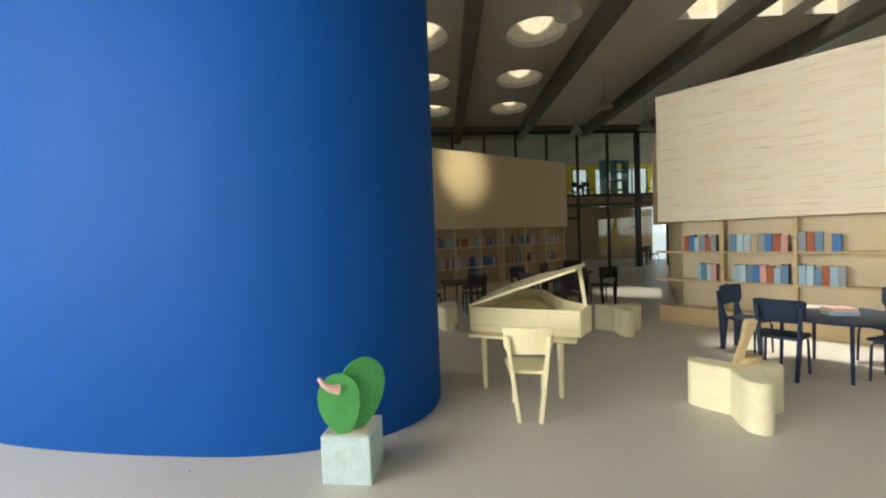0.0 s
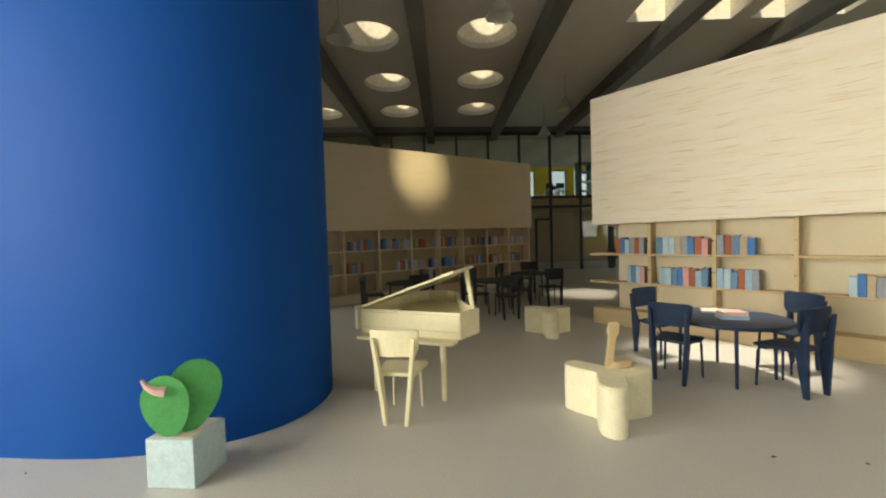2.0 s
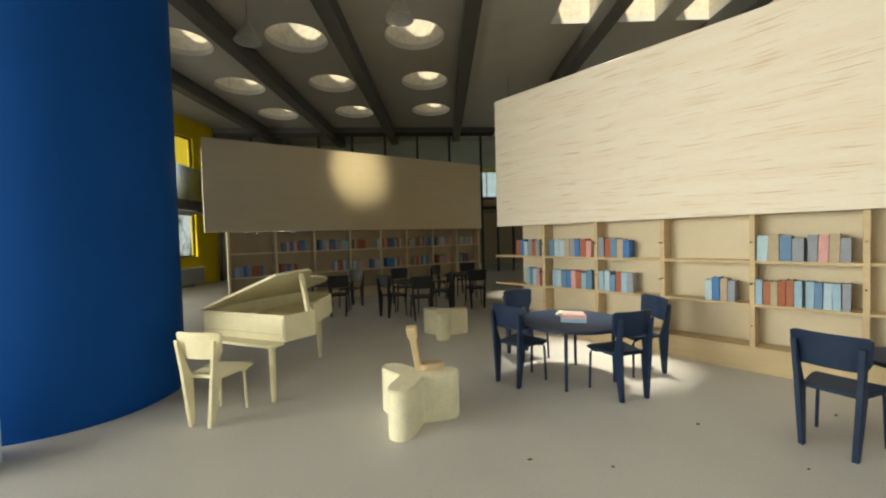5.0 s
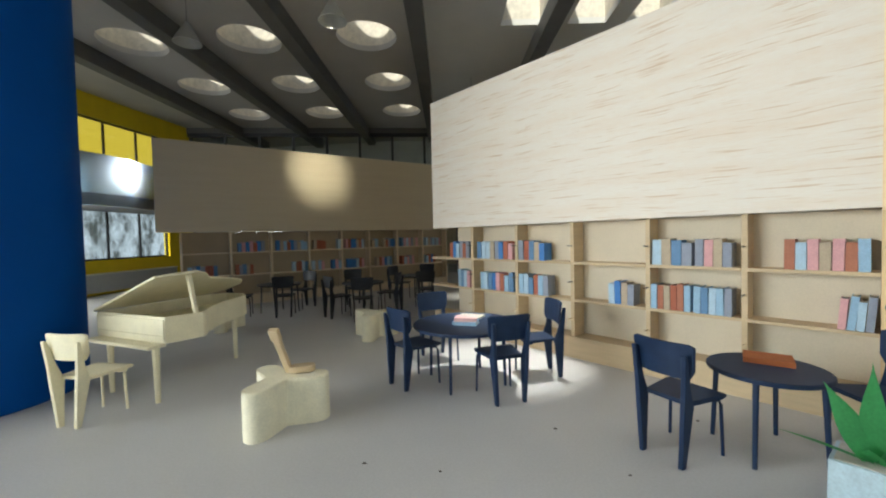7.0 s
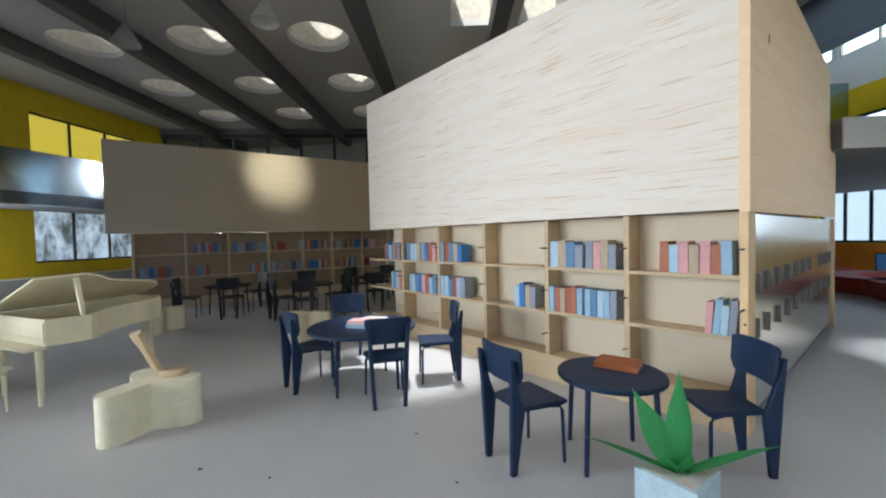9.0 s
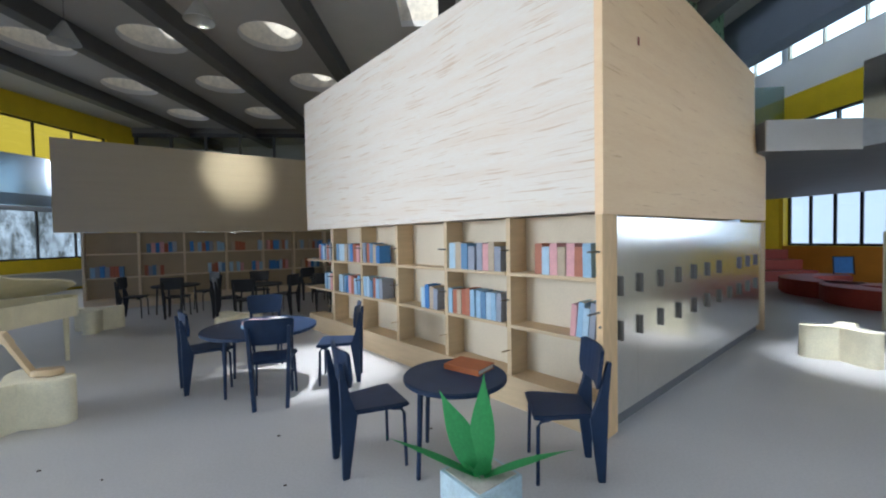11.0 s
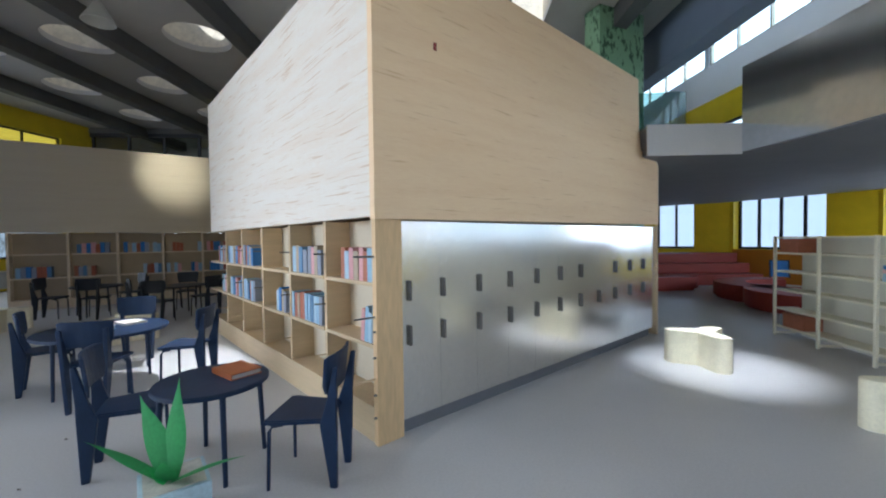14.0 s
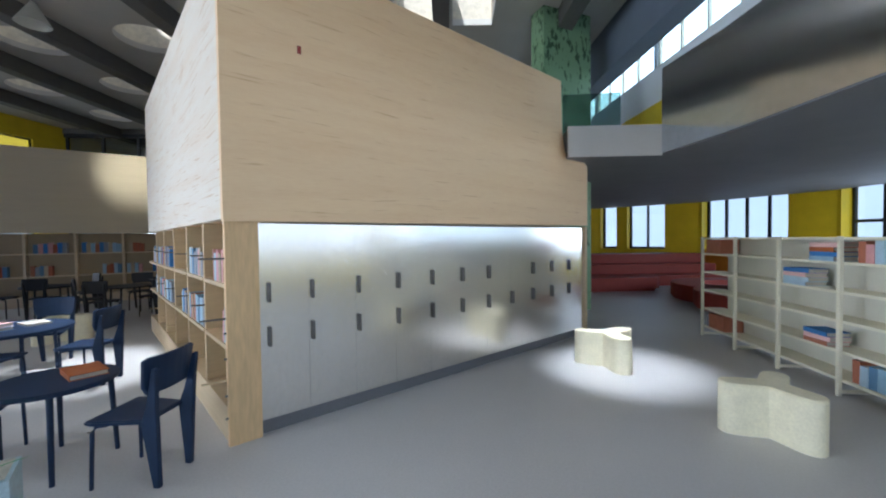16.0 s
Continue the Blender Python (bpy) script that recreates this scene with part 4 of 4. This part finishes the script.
for s in (0.0, 0.74, 1.47, 2.20, 2.93, 3.66):
    part("post", box(s - 0.016, s + 0.016, 0.0, 0.03, 0, 1.42), M_WHITE, white_shelf)
    part("foot", box(s - 0.012, s + 0.012, 0.031, 0.30, 0.02, 0.05), M_WHITE, white_shelf)
for z in (0.14, 0.39, 0.66, 0.92, 1.18, 1.40):
    part("shelf", box(-0.02, 3.68, 0.031, 0.299, z - 0.012, z + 0.012), M_WHITE, white_shelf)
part("back_panel", box(0.10, 3.68, 0.30, 0.318, 0.02, 1.40), M_SHELFBACK, white_shelf)


def shelf_box(s, w, z, h, d=0.24):
    t = thing("box", MW @ pose(s + w / 2, 0.16, z), "rust-brown box on the white shelf unit", "box", "boxes on the white shelf")
    part("body", box(-w / 2, w / 2, -d / 2, d / 2, 0, h * 0.72, 0.003), M_BOOK[8], t)
    part("lid", box(-w / 2 - 0.002, w / 2 + 0.002, -d / 2 - 0.002, d / 2 + 0.002, h * 0.722, h, 0.003), M_BOOK[8], t)


shelf_box(0.05, 0.33, 1.193, 0.19)
shelf_box(0.12, 0.36, 0.153, 0.20)
book_row(MW @ pose(0.04, 0, 0), 0.0, 0.06, 0.14, 0.153, (4,), 0.19, "books on the white shelf")


def pile(s, z, mats, w=0.26, d=0.2):
    """Books lying on one another with their spines to the front."""
    for i, mt in enumerate(mats):
        t = lying_book(0, 0, 0, 0, mt, d, w, 0.042, "book lying in a pile on the white shelf unit")
        t.matrix_basis = MW @ pose(s + 0.012 * (i % 2), 0.13, z + 0.0425 * i, 0, 0, 90 + (3 if i % 2 else -2))


pile(1.66, 0.933, (M_BOOK[7], M_BOOK[7], M_PINK, M_BOOK[0]), 0.30)
pile(1.98, 1.193, (M_BOOK[1], M_BOOK[0], M_ORANGE, M_PINK), 0.28)
pile(1.92, 0.403, (M_BOOK[8], M_PINK, M_BOOK[0]), 0.28)
book_row(MW, 2.32, 2.62, 0.13, 1.193, (8, 3, 7, 7), 0.19, "books on the white shelf")
book_row(MW, 2.28, 2.66, 0.13, 0.153, (8, 7, 6, 1, 0), 0.20, "books on the white shelf")
book_row(MW, 3.0, 3.3, 0.13, 0.672, (4, 0, 5, 2), 0.20, "books on the white shelf")

# ---- red tiered seats ----


def arc_bench(cx, cy, r0, r1, a0, a1, z0, z1, k=28):
    pts = [(cx + r1 * math.cos(radians(a0 + (a1 - a0) * i / k)), cy + r1 * math.sin(radians(a0 + (a1 - a0) * i / k))) for i in range(k + 1)]
    pts += [(cx + r0 * math.cos(radians(a1 + (a0 - a1) * i / k)), cy + r0 * math.sin(radians(a1 + (a0 - a1) * i / k))) for i in range(k + 1)]
    return prism(pts, z0, z1, 0.01)


TIER_LINE = frame_on((10.2, 12.55), (15.3, 13.15))
tiers = thing("tiered_seat", pose(0, 0, 0), "dark red tiered seats under the windows", "tiered seats")
for z0, z1, d in ((0.0, 0.31, 0.0), (0.311, 0.60, 0.5), (0.601, 0.89, 1.0)):
    part("tier", box(0, 5.13, d, 2.6 - 0.9 * z0, z0, z1, 0.012), M_RED, tiers, m=TIER_LINE)
    part("nosing", box(0, 5.13, d - 0.012, d - 0.001, z1 - 0.05, z1 - 0.012), M_RED, tiers, m=TIER_LINE)
straight_bench = thing("bench", frame_on((10.2, 11.3), (12.95, 11.8)), "dark red straight bench before the tiered seats", "bench")
part("body", prism([(0, 0), (2.62, 0), (2.76, 0.10), (2.80, 0.3), (2.76, 0.5), (2.62, 0.6), (0, 0.6)], 0.06, 0.36, 0.012), M_RED, straight_bench)
part("plinth", box(0.03, 2.6, 0.04, 0.56, 0, 0.059), M_RED, straight_bench)
for cx, cy, r0, r1, a0, a1 in ((14.05, 10.35, 0.8, 1.42, 60, 285), (13.6, 9.0, 0.55, 1.15, 95, 290)):
    bench = thing("curved_bench", pose(0, 0, 0), "dark red curved bench on the grey floor", "bench", "curved benches")
    part("body", arc_bench(cx, cy, r0, r1, a0, a1, 0.05, 0.36), M_RED, bench)
    part("plinth", arc_bench(cx, cy, r0 + 0.04, r1 - 0.04, a0 + 2, a1 - 2, 0, 0.049), M_RED, bench)
screen = thing("framed_panel", pose(14.58, 11.45, 0.362, -12, 0, -25), "blue panel in a black frame propped on the bench", "panel")
part("panel", box(-0.17, 0.17, -0.006, 0.006, 0.03, 0.43), M_BOOK[0], screen)
for a, d in ((-0.20, -0.171), (0.171, 0.20)):
    part("stile", box(a, d, -0.012, 0.012, 0, 0.46), M_FRAME, screen)
part("rail", box(-0.1705, 0.1705, -0.012, 0.012, 0.431, 0.46), M_FRAME, screen)

# ---- upper back room ----
UP = 2.905
teal = thing("shelf_unit", pose(5.9, 18.6, UP, 0, 0, 20), "teal shelf unit in the upper back room", "shelf unit")
for z in (0.0, 0.42, 0.84, 1.26, 1.68):
    part("shelf", box(-0.55, 0.55, -0.2, 0.2, z, z + 0.06), M_TEAL, teal)
for x in (-0.58, 0.0, 0.58):
    part("side", box(x - 0.03, x + 0.03, -0.21, 0.21, 0, 1.75), M_TEAL, teal)
for x, y, r in ((3.9, 17.9, 30), (4.5, 17.6, 200), (7.3, 18.2, 80), (7.9, 18.6, 160), (4.3, 18.6, 120)):
    tagged(copy_thing(black, pose(x, y, UP, 0, 0, r)), "black wooden chair in the upper back room", "chair", "chairs in the back room")
for x, y, r in ((6.6, 17.6, 30), (7.4, 18.4, 220)):
    tagged(copy_thing(black, pose(x, y, 0, 0, 0, r)), "black wooden chair in the lower back room", "chair", "chairs in the back room")

# ---- crumbs of card on the floor ----
bm = bmesh.new()
_r2 = random.Random(9)
for x, y in ((3.45, 2.7), (3.72, 2.3), (2.95, 2.75), (4.6, 2.75), (-1.9, 2.28), (5.35, 3.5), (4.25, 3.3)):
    r = _r2.uniform(0.008, 0.02)
    pts = [(x + r * _r2.uniform(0.5, 1.4) * math.cos(a), y + r * _r2.uniform(0.3, 0.8) * math.sin(a)) for a in (0, 1.1, 2.2, 3.3, 4.4, 5.5)]
    lo = [bm.verts.new((px, py, 0.0005)) for px, py in pts]
    hi = [bm.verts.new((x + (px - x) * 0.6, y + (py - y) * 0.6, 0.007)) for px, py in pts]
    bm.faces.new(hi)
    for k in range(6):
        bm.faces.new((lo[k], lo[(k + 1) % 6], hi[(k + 1) % 6], hi[k]))
tagged(part("crumbs", bm, M_CARDBROWN), "dark crumbs of card scattered on the floor", "debris", kind="stuff")
